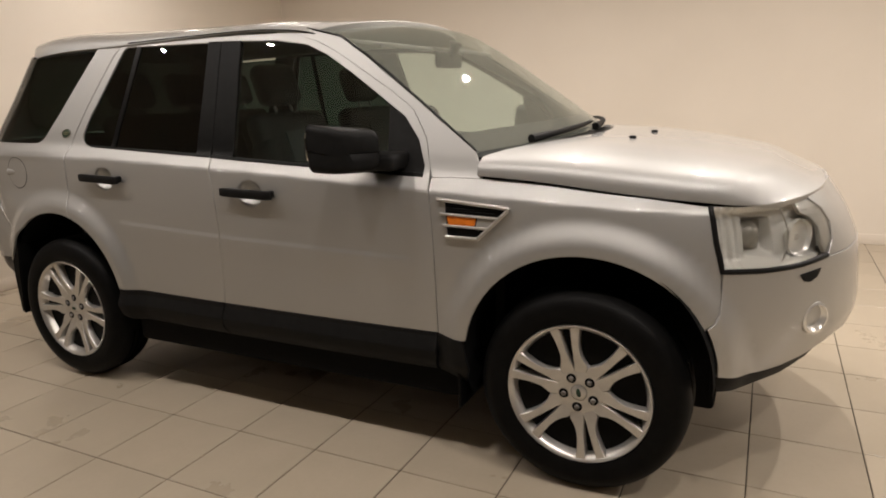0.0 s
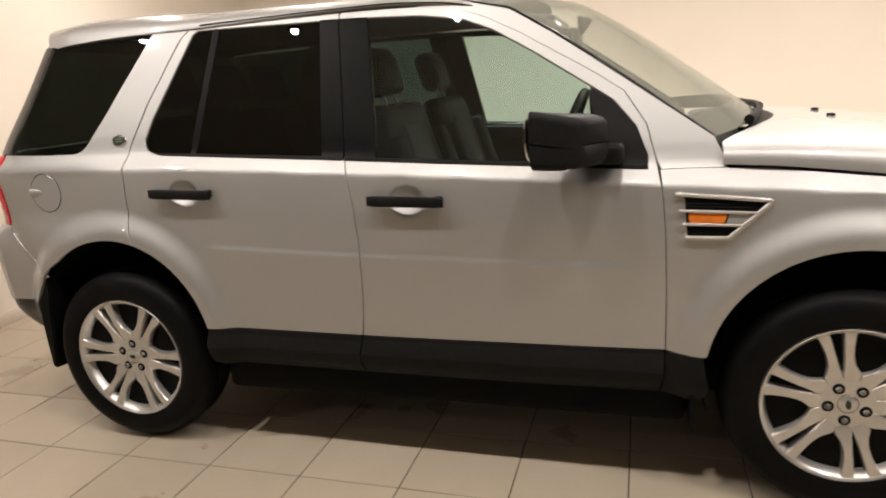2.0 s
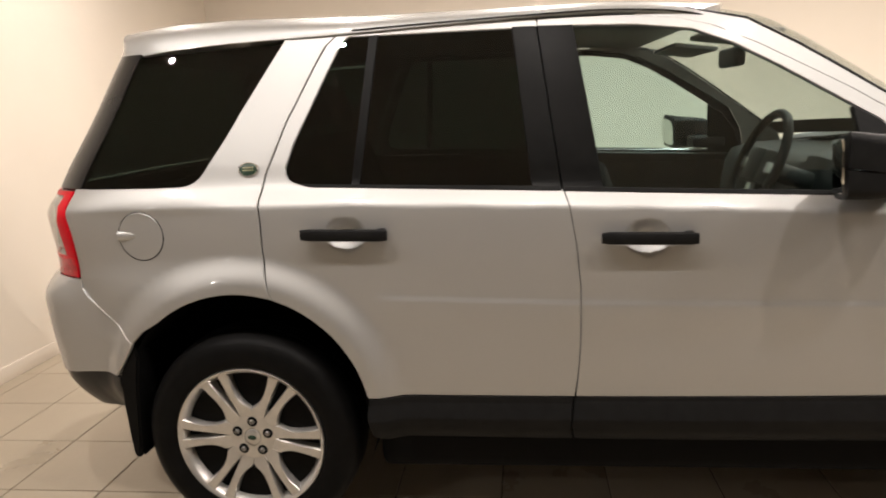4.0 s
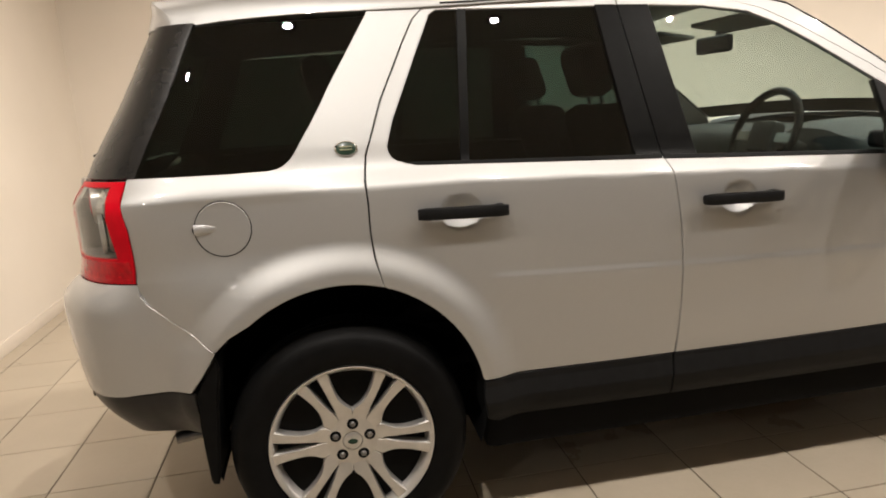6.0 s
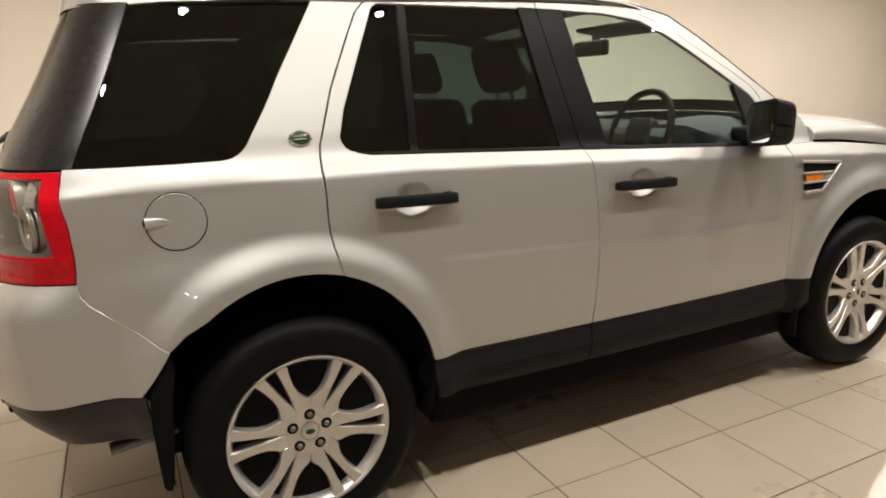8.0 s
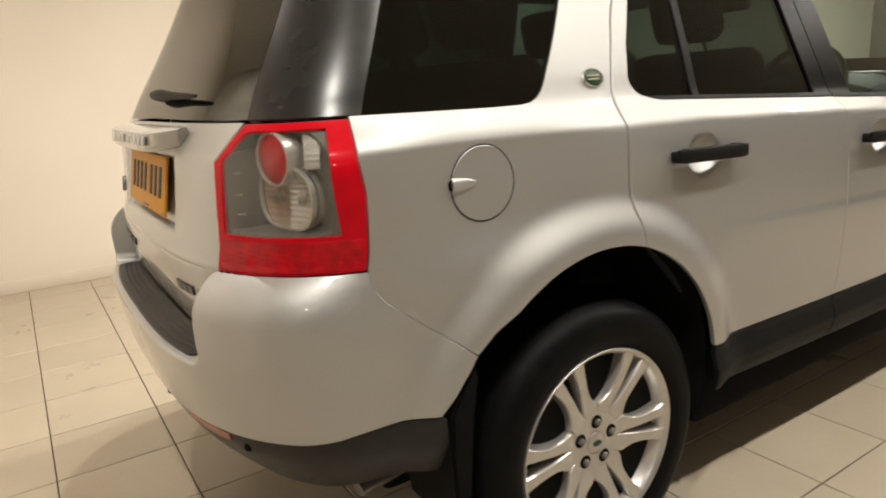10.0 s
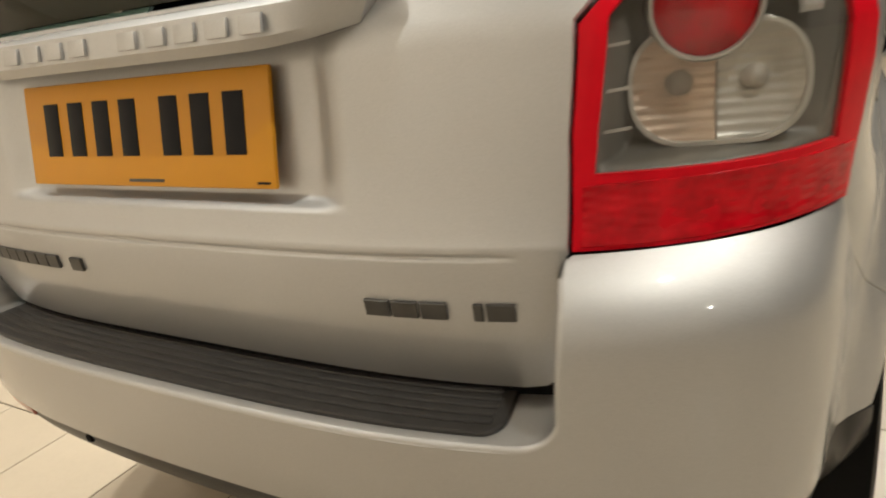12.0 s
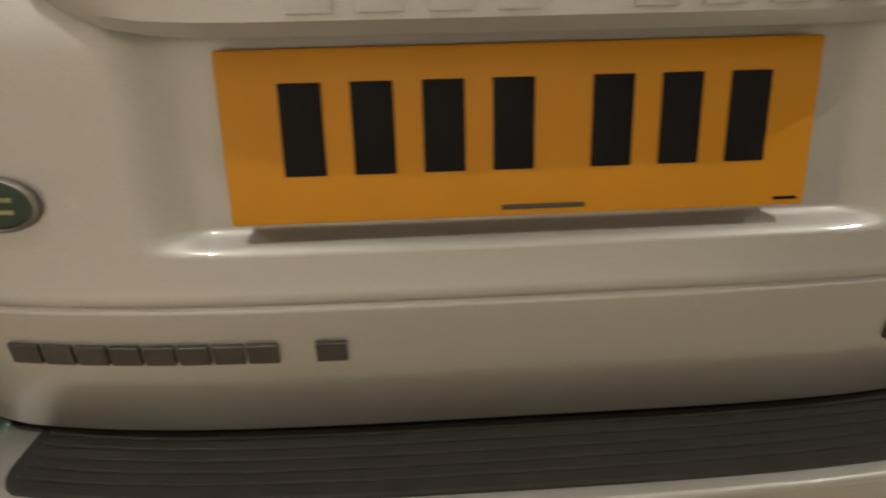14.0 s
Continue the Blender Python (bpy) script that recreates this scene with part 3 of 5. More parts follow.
def cladding(side):
    """Black lower trims of the doors, in two lengths, and the foot of the wing."""
    a = flank((-0.905, 0.522), (-0.912, 0.47), (-0.90, 0.395), (-0.86, 0.375), (-0.268, 0.372), (-0.276, 0.43), (-0.266, 0.521))
    b = flank((-0.258, 0.521), (-0.268, 0.43), (-0.260, 0.372), (0.775, 0.366), (0.787, 0.43), (0.79, 0.521))
    return a, b


def trim_form(s, z):
    """The lower trims stand proud, with a bevel along the top that catches the light."""
    return shell(s, z, np.interp(z, (0.366, 0.385, 0.448, 0.456, 0.500, 0.506, 0.523), (0.006, 0.013, 0.022, 0.022, 0.005, 0.002, 0.000)))


def right_and_left(side):
    q = rear_quarter(side)
    rear = panel("rear_door", door_outline_rear(), S, (PAINT, DARK), car, "", side, step=(0.035, 0.012), cuts=(tuple(sx(-0.945 + k * 0.011, 1.06) for k in range(-7, 8)), tuple(1.058 + k * 0.011 for k in range(-7, 8)) + tuple(0.816 + 0.004 * k for k in range(11))))
    front = panel("front_door", door_outline_front(), S, (PAINT, DARK), car, "", side, step=(0.035, 0.012), cuts=(tuple(sx(-0.045 + k * 0.011, 1.06) for k in range(-7, 8)), tuple(1.025 + k * 0.011 for k in range(-7, 8)) + tuple(0.792 + 0.004 * k for k in range(11))))
    a, b = cladding(side)
    panel("lower_trim", a, trim_form, (PLASTIC, DARK), rear, "black plastic lower trim", side, step=(0.06, 0.008))
    panel("lower_trim", b, trim_form, (PLASTIC, DARK), front, "black plastic lower trim", side, step=(0.06, 0.008))
    # glass
    glass("window_glass", flank((-1.135, 1.224), (-1.118, 1.2125), (-1.095, 1.208), (-0.925, 1.199), (-0.872, 1.661), (-0.945, 1.661), (-0.97, 1.645), (-1.02, 1.541), (-1.12, 1.335), (-1.150, 1.262), (-1.146, 1.243)), PRIVACY, rear, side, "dark tinted glass")
    glass("window_glass", flank((-0.912, 1.199), (-0.360, 1.172), (-0.410, 1.655), (-0.858, 1.661)), PRIVACY, rear, side, "dark tinted glass")
    panel("window_divider", flank((-0.928, 1.200), (-0.903, 1.198), (-0.849, 1.661), (-0.876, 1.661)), skin(-0.001, False), (DOORPILLAR, DARK), rear, "", side, thick=0.01)
    panel("pillar_cover", flank((-0.372, 1.174), (-0.288, 1.170), (-0.347, 1.654), (-0.420, 1.656)), skin(0.001, False), (DOORPILLAR, DARK), rear, "satin black pillar cover", side, thick=0.02)
    panel("pillar_cover", flank((-0.282, 1.170), (-0.165, 1.163), (-0.235, 1.650), (-0.342, 1.653)), skin(0.001, False), (DOORPILLAR, DARK), front, "satin black pillar cover", side, thick=0.02)
    glass("window_glass", flank((-0.18, 1.162), (0.60, 1.121), (0.565, 1.352), (0.50, 1.398), (0.36, 1.490), (0.232, 1.565), (0.12, 1.612), (-0.04, 1.636), (-0.245, 1.648)), CLEAR, front, side, "clear glass")
    panel("mirror_sail", flank((0.585, 1.122), (0.735, 1.113), (0.737, 1.145), (0.70, 1.236), (0.625, 1.320), (0.555, 1.362)), skin(-0.001, False), (PLASTIC, DARK), front, "", side, thick=0.02)
    # rubber at the foot of the glass
    panel("window_seal", flank((-1.100, 1.2122), (-1.06, 1.2040), (-0.288, 1.1655), (-0.288, 1.176)), skin(0.004, False), (RUBBER, DARK), rear, "", side, thick=0.012)
    panel("window_seal", flank((-0.282, 1.175), (-0.282, 1.1645), (0.735, 1.1085), (0.735, 1.119)), skin(0.004, False), (RUBBER, DARK), front, "", side, thick=0.012)
    glass("quarter_glass", flank((-1.166, 1.649), (-1.30, 1.436), (-1.395, 1.286), (-1.412, 1.260), (-1.428, 1.240), (-1.448, 1.225), (-1.470, 1.217), (-1.495, 1.2135), (-1.862, 1.219), (-1.672, 1.640)), PRIVACY, q, side, "dark tinted glass", off=-0.001)
    # black rear pillar wrapping to the tailgate glass
    up = [(sx(-1.672, 1.652), 1.652), (sx(-1.862, 1.223), 1.223), (sy(0.668, 1.225), 1.225), (sy(0.545, 1.655), 1.655)]
    panel("rear_pillar", up, skin(0.0, False), (PILLAR, DARK), q, "satin black pillar trim", side, step=(0.025, 0.03))
    for hx, hz, door in ((-0.945, 1.060, rear), (-0.045, 1.026, front)):
        handle(hx, hz, door, side)
    wing = panel("front_wing", wing_outline(), S, (PAINT, DARK), car, "", side, step=(0.035, 0.012))
    vent(wing, side)
    panel("a_pillar", a_pillar_outline(), skin(0.0, False), (PAINT, LINING), car, "", side, step=(0.04, 0.03))
    panel("wing_foot", flank((0.797, 0.521), (0.793, 0.43), (0.785, 0.366), (0.90, 0.34), (0.925, 0.40), (0.912, 0.46), (0.905, 0.515)), skin(0.004), (PLASTIC, DARK), wing, "black plastic trim", side)
    headlamp(side)
    taillamp(side)


A_LINE = [(0.10, 1.678), (0.28, 1.633), (0.42, 1.548), (0.55, 1.460), (0.74, 1.327), (0.925, 1.195)]


def a_pillar_outline():
    return flank(*shift([p for p in SEAM_A if p[1] > 1.10], GAP)[::1], *[(0.0, 1.682)], *A_LINE, (0.952, 1.14), (0.962, 1.1065), (0.775, 1.1065))


def wing_outline():
    top = [(1.705, 1.024), (1.55, 1.047), (1.40, 1.064), (1.26, 1.079), (1.10, 1.096), (0.964, 1.104), (0.772, 1.104)]
    front = [(1.712, 0.638), (1.732, 0.654), (1.747, 0.680), (1.757, 0.73), (1.756, 0.815), (1.735, 0.90)]
    return flank(*top, *shift(SEAM_A[3::-1], GAP), (0.895, 0.515), *arch(0, 0.52, 0.63), *front)


def handle(hx, hz, door, side):
    bm = bmesh.new()
    pts = []
    for k in range(13):
        t = -1 + 2 * k / 12
        x = hx + 0.135 * t
        p = shell(np.array([sx(x, hz)]), np.array([hz]), 0.0, False)[0]
        pts.append((x, side * (p[1] - 0.030), hz - 0.004 * t))
    rings = []
    for k, (x, y, z) in enumerate(pts):
        t = abs(-1 + 2 * k / 12)
        hh, dd = 0.0185, 0.011 - 0.003 * t**4
        if k in (0, 12):
            hh, dd = hh * 0.85, dd * 0.6
        ring = []
        for a in range(12):
            an = 2 * math.pi * a / 12
            ca, sa = math.cos(an), math.sin(an)
            ring.append(bm.verts.new((x, y + dd * math.copysign(abs(ca) ** 0.5, ca), z + hh * math.copysign(abs(sa) ** 0.4, sa))))
        rings.append(ring)
    for a, b in zip(rings, rings[1:]):
        for k in range(12):
            bm.faces.new((a[k], a[(k + 1) % 12], b[(k + 1) % 12], b[k]))
    bm.faces.new(rings[0])
    bm.faces.new(rings[-1])
    for t in (-0.84, 0.84):
        x = hx + 0.135 * t
        y = side * float(shell(np.array([sx(x, hz)]), np.array([hz]), 0.0, False)[0][1])
        y0, y1 = sorted((y + side * 0.004, y - side * 0.028))
        box_into(bm, x - 0.013, x + 0.013, y0, y1, hz - 0.014, hz + 0.014, r=0.004, seg=1)
    part("handle", bm, PLASTIC, door, "black plastic pull handle", 50)


def vent(wing, side):
    """Triangular side vent: silver frame, dark mesh, amber repeater between."""
    back = panel("vent_mesh", pts_round(flank((0.842, 1.030), (1.072, 1.009), (0.966, 0.905), (0.852, 0.906)), 0.006, 3), skin(0.0025), (DARK, DARK), wing, "black vent mesh", side, step=(0.03, 0.03), thick=0.004, roll=0.001)
    panel("side_repeater", pts_round(flank((0.853, 0.977), (0.962, 0.972), (0.954, 0.946), (0.857, 0.947)), 0.004, 2), skin(0.007), (AMBER, DARK), wing, "amber repeater lens", side, step=(0.03, 0.03), thick=0.006, roll=0.001)
    panel("vent_plate", flank((0.968, 0.972), (1.040, 0.968), (1.008, 0.943), (0.961, 0.945)), skin(0.0055), (PAINT, DARK), wing, "", side, step=(0.03, 0.03), thick=0.006, roll=0.001)

    def on(x, z):
        p = shell(np.array([sx(x, z)]), np.array([z]), 0.0085)[0]
        return (float(p[0]), side * float(p[1]), float(p[2]))
    for name, ends, r in (("vent_frame", ((0.814, 1.035), (1.078, 1.012), (1.081, 1.006), (0.972, 0.903), (0.968, 0.899), (0.846, 0.901)), 0.0068), ("vent_bar", ((0.826, 0.984), (1.046, 0.975)), 0.0048), ("vent_bar", ((0.838, 0.943), (1.006, 0.938)), 0.0048)):
        line = [on(a[0] + (b[0] - a[0]) * k / 5, a[1] + (b[1] - a[1]) * k / 5) for a, b in zip(ends, ends[1:]) for k in range(5)] + [on(*ends[-1])]
        tube(name, line, r, ALLOY, wing, "silver vent surround" if name == "vent_frame" else "", 10)
    # three fine slats in the upper cell
    for k in range(3):
        z = 0.993 + 0.009 * k
        tube("vent_slat", [(p[0], p[1] + side * 0.004, p[2]) for p in (on(0.848, z + 0.004), on(0.95, z), on(1.03 + 0.012 * k, z - 0.002))], 0.0016, PLASTIC, back, "", 6)


def headlamp(side):
    poly = flank((1.712, 1.024), (1.735, 0.92), (1.760, 0.818), (1.884, 0.814), (1.98, 0.818), (2.066, 0.834), (2.077, 0.88), (2.065, 0.94), (2.032, 0.99), (1.995, 1.019), (1.92, 1.020), (1.82, 1.017))
    cover = panel("headlamp", poly, skin(0.0, False), (HEADLENS, HEADLENS), car, "clear headlamp with chrome reflectors", side, step=(0.04, 0.03), thick=0.004, roll=0)
    s0, s1 = sx(1.735, 0.92), sx(2.065, 0.92)

    def back(u, v):
        t = (u - s0) / (s1 - s0)
        edge = np.minimum(np.minimum(t, 1.02 - t) * 0.4, np.minimum(v - 0.818, 1.022 - v))
        ribs = 0.004 * np.sin(t * 2 * math.pi * 15) * smooth01((0.22 - t) / 0.04)
        well = smooth01((t - 0.24) / 0.05) * smooth01((0.50 - t) / 0.05) * smooth01((v - 0.850) / 0.02) * smooth01((0.985 - v) / 0.02)
        return shell(u, v, -0.006 - 0.040 * smooth01(edge / 0.03) + ribs - 0.045 * well, False)
    panel("lamp_shell", poly, back, (REFLECT, DARK), cover, "chrome reflector", side, step=(0.005, 0.008), thick=0.004, roll=0)

    def place(cx, cz, deep):
        p0 = shell(np.array([sx(cx, cz)]), np.array([cz]), deep, False)[0]
        m = pose(p0[0], p0[1], p0[2]) @ pose(0, 0, 0, 0, 0, 55)
        return m if side == 1 else Matrix.Diagonal((1, -1, 1, 1)) @ m

    def on(x, z, off):
        p = shell(np.array([sx(x, z)]), np.array([z]), off, False)[0]
        return (float(p[0]), side * float(p[1]), float(p[2]))
    seal = [on_ for u, v in [(a[0] + (b[0] - a[0]) * k / 6, a[1] + (b[1] - a[1]) * k / 6) for a, b in zip(poly[:5], poly[1:6]) for k in range(6)] + [poly[5]] for on_ in [tuple(np.array([1.0, side, 1.0]) * shell(np.array([u]), np.array([v]), 0.0, False)[0])]]
    tube("lamp_seal", seal, 0.0095, GLOSSBLACK, cover, "black rubber seal")
    # dipped-beam lens in its dark well, turn lamp bowl towards the nose
    m = place(1.868, 0.918, -0.072)
    lathe("lamp_lens", [(0.0, -0.030), (0.018, -0.027), (0.032, -0.017), (0.038, -0.004), (0.042, -0.003), (0.044, 0.004), (0.044, 0.02)], WELL, cover, "dark projector lens", 32, "y", m)
    panel("lamp_well", flank((1.835, 0.965), (1.838, 0.868), (1.905, 0.866), (1.905, 0.965)), skin(-0.080, False), (WELL, DARK), cover, "", side, step=(0.03, 0.03), thick=0.003, roll=0)
    m = place(2.000, 0.900, -0.040)
    lathe("lamp_bowl", [(0.008, 0.050), (0.030, 0.040), (0.050, 0.018), (0.060, -0.012), (0.063, -0.014), (0.063, 0.0)], REFLECT, cover, "", 36, "y", m)
    lathe("lamp_bulb", [(0.0, -0.004), (0.012, -0.001), (0.016, 0.01), (0.014, 0.04), (0.0, 0.044)], BULB, cover, "", 20, "y", m)
    tube("lamp_divider", [on(1.918 + 0.022 * math.sin(k * math.pi / 10) + 0.018 * k / 10, 1.004 - 0.168 * k / 10, -0.010) for k in range(11)], 0.0032, GREYLENS, cover, "", 8)
    brow = flank((1.955, 1.019), (1.996, 1.019), (2.033, 0.990), (2.066, 0.940), (2.078, 0.880), (2.062, 0.842), (2.046, 0.880), (2.036, 0.930), (2.008, 0.966), (1.975, 0.986))
    panel("lamp_brow", brow, skin(-0.0045, False), (BEZEL, BEZEL), cover, "grey bezel", side, step=(0.02, 0.02), thick=0.012, roll=0.001)


def ring_panel(name, outer, inner, surface, mats, parent, side, label=""):
    """A frame between two outlines of like count."""
    n = len(outer)
    eps = 1e-4
    poly = list(outer) + [(outer[0][0] + eps, outer[0][1] - eps), (inner[0][0] + eps, inner[0][1] - eps)] + [inner[n - k] for k in range(1, n)] + [inner[0]]
    return panel(name, poly, surface, mats, parent, label, side, step=(0.05, 0.05), thick=0.006, roll=0.0005)


def taillamp(side):
    """Tall lamp cluster round the tail's corner: red border, smoked housing with round lamps, clear cover."""
    def T(kind, a, z):
        return (sx(a, z), z) if kind == "x" else (sy(a, z), z)
    outer = [T("x", -1.889, 1.216), T("x", -1.892, 1.08), T("x", -1.897, 0.927), T("x", -1.99, 0.925), T("y", 0.73, 0.923), T("y", 0.6125, 0.924), T("y", 0.6155, 1.04), T("y", 0.625, 1.145), T("y", 0.66, 1.20), T("y", 0.672, 1.216)]
    inner = [(0.884, 1.203), (0.896, 1.08), (0.906, 1.000), (0.85, 0.999), (0.75, 0.999), (0.634, 1.001), (0.634, 1.05), (0.640, 1.150), (0.695, 1.196), (0.716, 1.203)]
    cover = ring_panel("tail_lamp", outer, inner, skin(0.003, False), (RED, RED), car, side, "red and clear tail lamp cluster")
    panel("lens_cover", inner, skin(0.0015, False), (LENS, LENS), cover, "clear lens", side, step=(0.03, 0.03), thick=0.003, roll=0)
    low = [T("x", -1.90, 0.990), T("x", -1.901, 0.932), T("x", -1.99, 0.929), T("y", 0.73, 0.928), T("y", 0.621, 0.929), T("y", 0.622, 0.990), T("y", 0.73, 0.990), T("x", -1.99, 0.990)]
    def fluted(u, v):
        return shell(u, v, 0.0036 + 0.00022 * np.sin(v * 2 * math.pi / 0.0105) * np.sin(u * 2 * math.pi / 0.062 + 1.0), False)
    panel("red_block", low, fluted, (DEEPRED, RED), cover, "red reflector block", side, step=(0.006, 0.02), cuts=((), tuple(0.932 + 0.00262 * k for k in range(23))), thick=0.012, roll=0.001)
    # the lamps face backwards, a little outwards, deep behind the clear lens
    yaw = math.radians(15)
    out_x, out_y = -math.cos(yaw), -math.sin(yaw)

    def housing(u, v):
        p = shell(u, v, -0.006, False)
        back = -2.006 + (-p[..., 1] - 0.722) * math.tan(yaw) + 0.034
        edge = np.minimum(np.minimum(u - 0.632, 0.896 - u), np.minimum(v - 0.999, 1.204 - v))
        k = smooth01(edge / 0.016)
        p[..., 0] = p[..., 0] * (1 - k) + np.maximum(p[..., 0] + 0.004, back) * k
        return p
    panel("lamp_housing", outer, housing, (SMOKE, DARK), cover, "smoked grey housing", side, step=(0.008, 0.008), thick=0.004, roll=0)

    def bank(cu, cv, r, deep, dome, ribs=0.0):
        """A dished or domed sheet square to the lamps' own direction."""
        def f(u, v):
            rr = np.clip(((u - cu) ** 2 + (v - cv) ** 2) / r**2, 0, 1.6)
            d = -deep + dome * (1 - rr) + ribs * np.sin(v * 2 * math.pi / 0.011)
            return np.stack([-2.006 - out_y * u + out_x * d, -0.722 + out_x * u + out_y * d, v + 0 * u], axis=-1)
        return f

    def pill(cs, cz, a, r, grow=0.0, part_of=None, n=36):
        """A round-ended outline of half-length a and radius r; part_of cuts it at one place."""
        pts = []
        for k in range(n):
            an = 2 * math.pi * (k + 0.5) / n
            c, q = math.cos(an), math.sin(an)
            pts.append((cs + math.copysign(a - r, c) + (r + grow) * math.copysign(abs(c) ** 0.85, c), cz + (r + grow) * math.copysign(abs(q) ** 0.85, q)))
        if part_of == "fore":
            pts = [(max(cs + 0.001, u), v) for u, v in pts]
        elif part_of == "aft":
            pts = [(min(cs - 0.001, u), v) for u, v in pts]
        return [p for k, p in enumerate(pts) if math.hypot(p[0] - pts[k - 1][0], p[1] - pts[k - 1][1]) > 1e-5]
    fine = tuple(1.0 + 0.00275 * k for k in range(52))
    cu, cv = 0.013, 1.070
    ring_panel("lamp_rim", pill(cu, cv, 0.085, 0.060, 0.002), pill(cu, cv, 0.085, 0.060, -0.0022), bank(0, 0, 1, 0.002, 0), (GREYLENS, GREYLENS), cover, side)
    panel("lamp_wall", pill(cu, cv, 0.085, 0.060, 0.001), bank(cu, cv, 0.06, 0.024, -0.004), (GREYLENS, GREYLENS), cover, "", side, step=(0.03, 0.03), thick=0.014, roll=0)
    panel("turn_lamp", pill(cu, cv, 0.085, 0.060, -0.002, "aft"), bank(cu - 0.036, cv, 0.055, 0.010, -0.009, 0.0007), (TURNREF, DARK), cover, "pale amber turn lamp", side, step=(0.012, 0.02), cuts=((), fine), thick=0.004, roll=0)
    panel("reverse_lamp", pill(cu, cv, 0.085, 0.060, -0.002, "fore"), bank(cu + 0.036, cv, 0.055, 0.010, -0.009, 0.0007), (GREYLENS, DARK), cover, "clear reversing lamp", side, step=(0.012, 0.02), cuts=((), fine), thick=0.004, roll=0)
    for bu in (cu - 0.036, cu + 0.036):
        panel("lamp_bulb", pill(bu, cv + 0.004, 0.014, 0.0139, n=14), bank(bu, cv, 0.014, 0.016, 0.007), (SOCKET, DARK), cover, "", side, step=(0.01, 0.01), thick=0.003, roll=0)
    m = pose(-2.006, -0.722, 1.148) @ pose(0, 0, 0, 0, 0, -75)
    if side == -1:
        m = Matrix.Diagonal((1, -1, 1, 1)) @ m
    lathe("lamp_rim", [(0.0485, -0.006), (0.0500, -0.0095), (0.0525, -0.0095), (0.0545, -0.006), (0.0555, 0.030), (0.050, 0.032), (0.0485, 0.0)], GREYLENS, cover, "", 48, m=m, ring=True)
    lathe("stop_lamp", [(0.0, -0.017), (0.012, -0.0165), (0.024, -0.015), (0.035, -0.012), (0.043, -0.008), (0.0485, -0.003), (0.0485, 0.004)], DEEPRED, cover, "red round stop lamp", 48, m=m)
    panel("side_lamp", [(0.838, 1.130), (0.868, 1.130), (0.864, 1.196), (0.830, 1.196)], lambda u, v: shell(u, v, -0.016 + 0.0006 * np.sin(v * 2 * math.pi / 0.011), False), (GREYLENS, DARK), cover, "", side, step=(0.012, 0.02), cuts=((), tuple(1.13 + 0.00275 * k for k in range(25))), thick=0.004, roll=0)
    for z in (1.035, 1.075, 1.118):
        a = sy(0.640, z)
        panel("lamp_rib", [(a, z), (a, z + 0.003), (a + 0.034, z + 0.006), (a + 0.034, z + 0.003)], skin(-0.024, False), (GREYLENS, GREYLENS), cover, "", side, thick=0.003, roll=0)


right_and_left(1)
right_and_left(-1)


# roof
ROOF_W = knots((-1.95, 0.56), (-1.75, 0.628), (-1.6, 0.669), (-1.3, 0.684), (-1.0, 0.687), (-0.2, 0.686), (0.1, 0.677), (0.4, 0.645))
ROOF_Z0 = knots((-1.95, 1.624), (-1.75, 1.632), (-1.6, 1.641), (-1.3, 1.651), (-1.05, 1.659), (-0.2, 1.676), (0.02, 1.664), (0.15, 1.640), (0.4, 1.53))
ROOF_H = knots((-1.95, 0.138), (-1.7, 0.140), (-1.0, 0.110), (-0.2, 0.076), (0.05, 0.080), (0.15, 0.095), (0.2, 0.112), (0.3, 0.152), (0.4, 0.20))


def roof_skin(x, f):
    s, c = np.sin(f), np.cos(f)
    k = smooth01((-0.9 - x) / 0.5)
    y = -np.sign(s) * np.abs(s) ** (0.8 - 0.28 * k) * ROOF_W(x)
    h = ROOF_H(x) * np.abs(c) ** (0.75 - 0.25 * k)
    z = ROOF_Z0(x) + h
    y = y * (1 - 0.55 * k * h)
    return np.stack([x + 0 * f, -y, z], axis=-1)


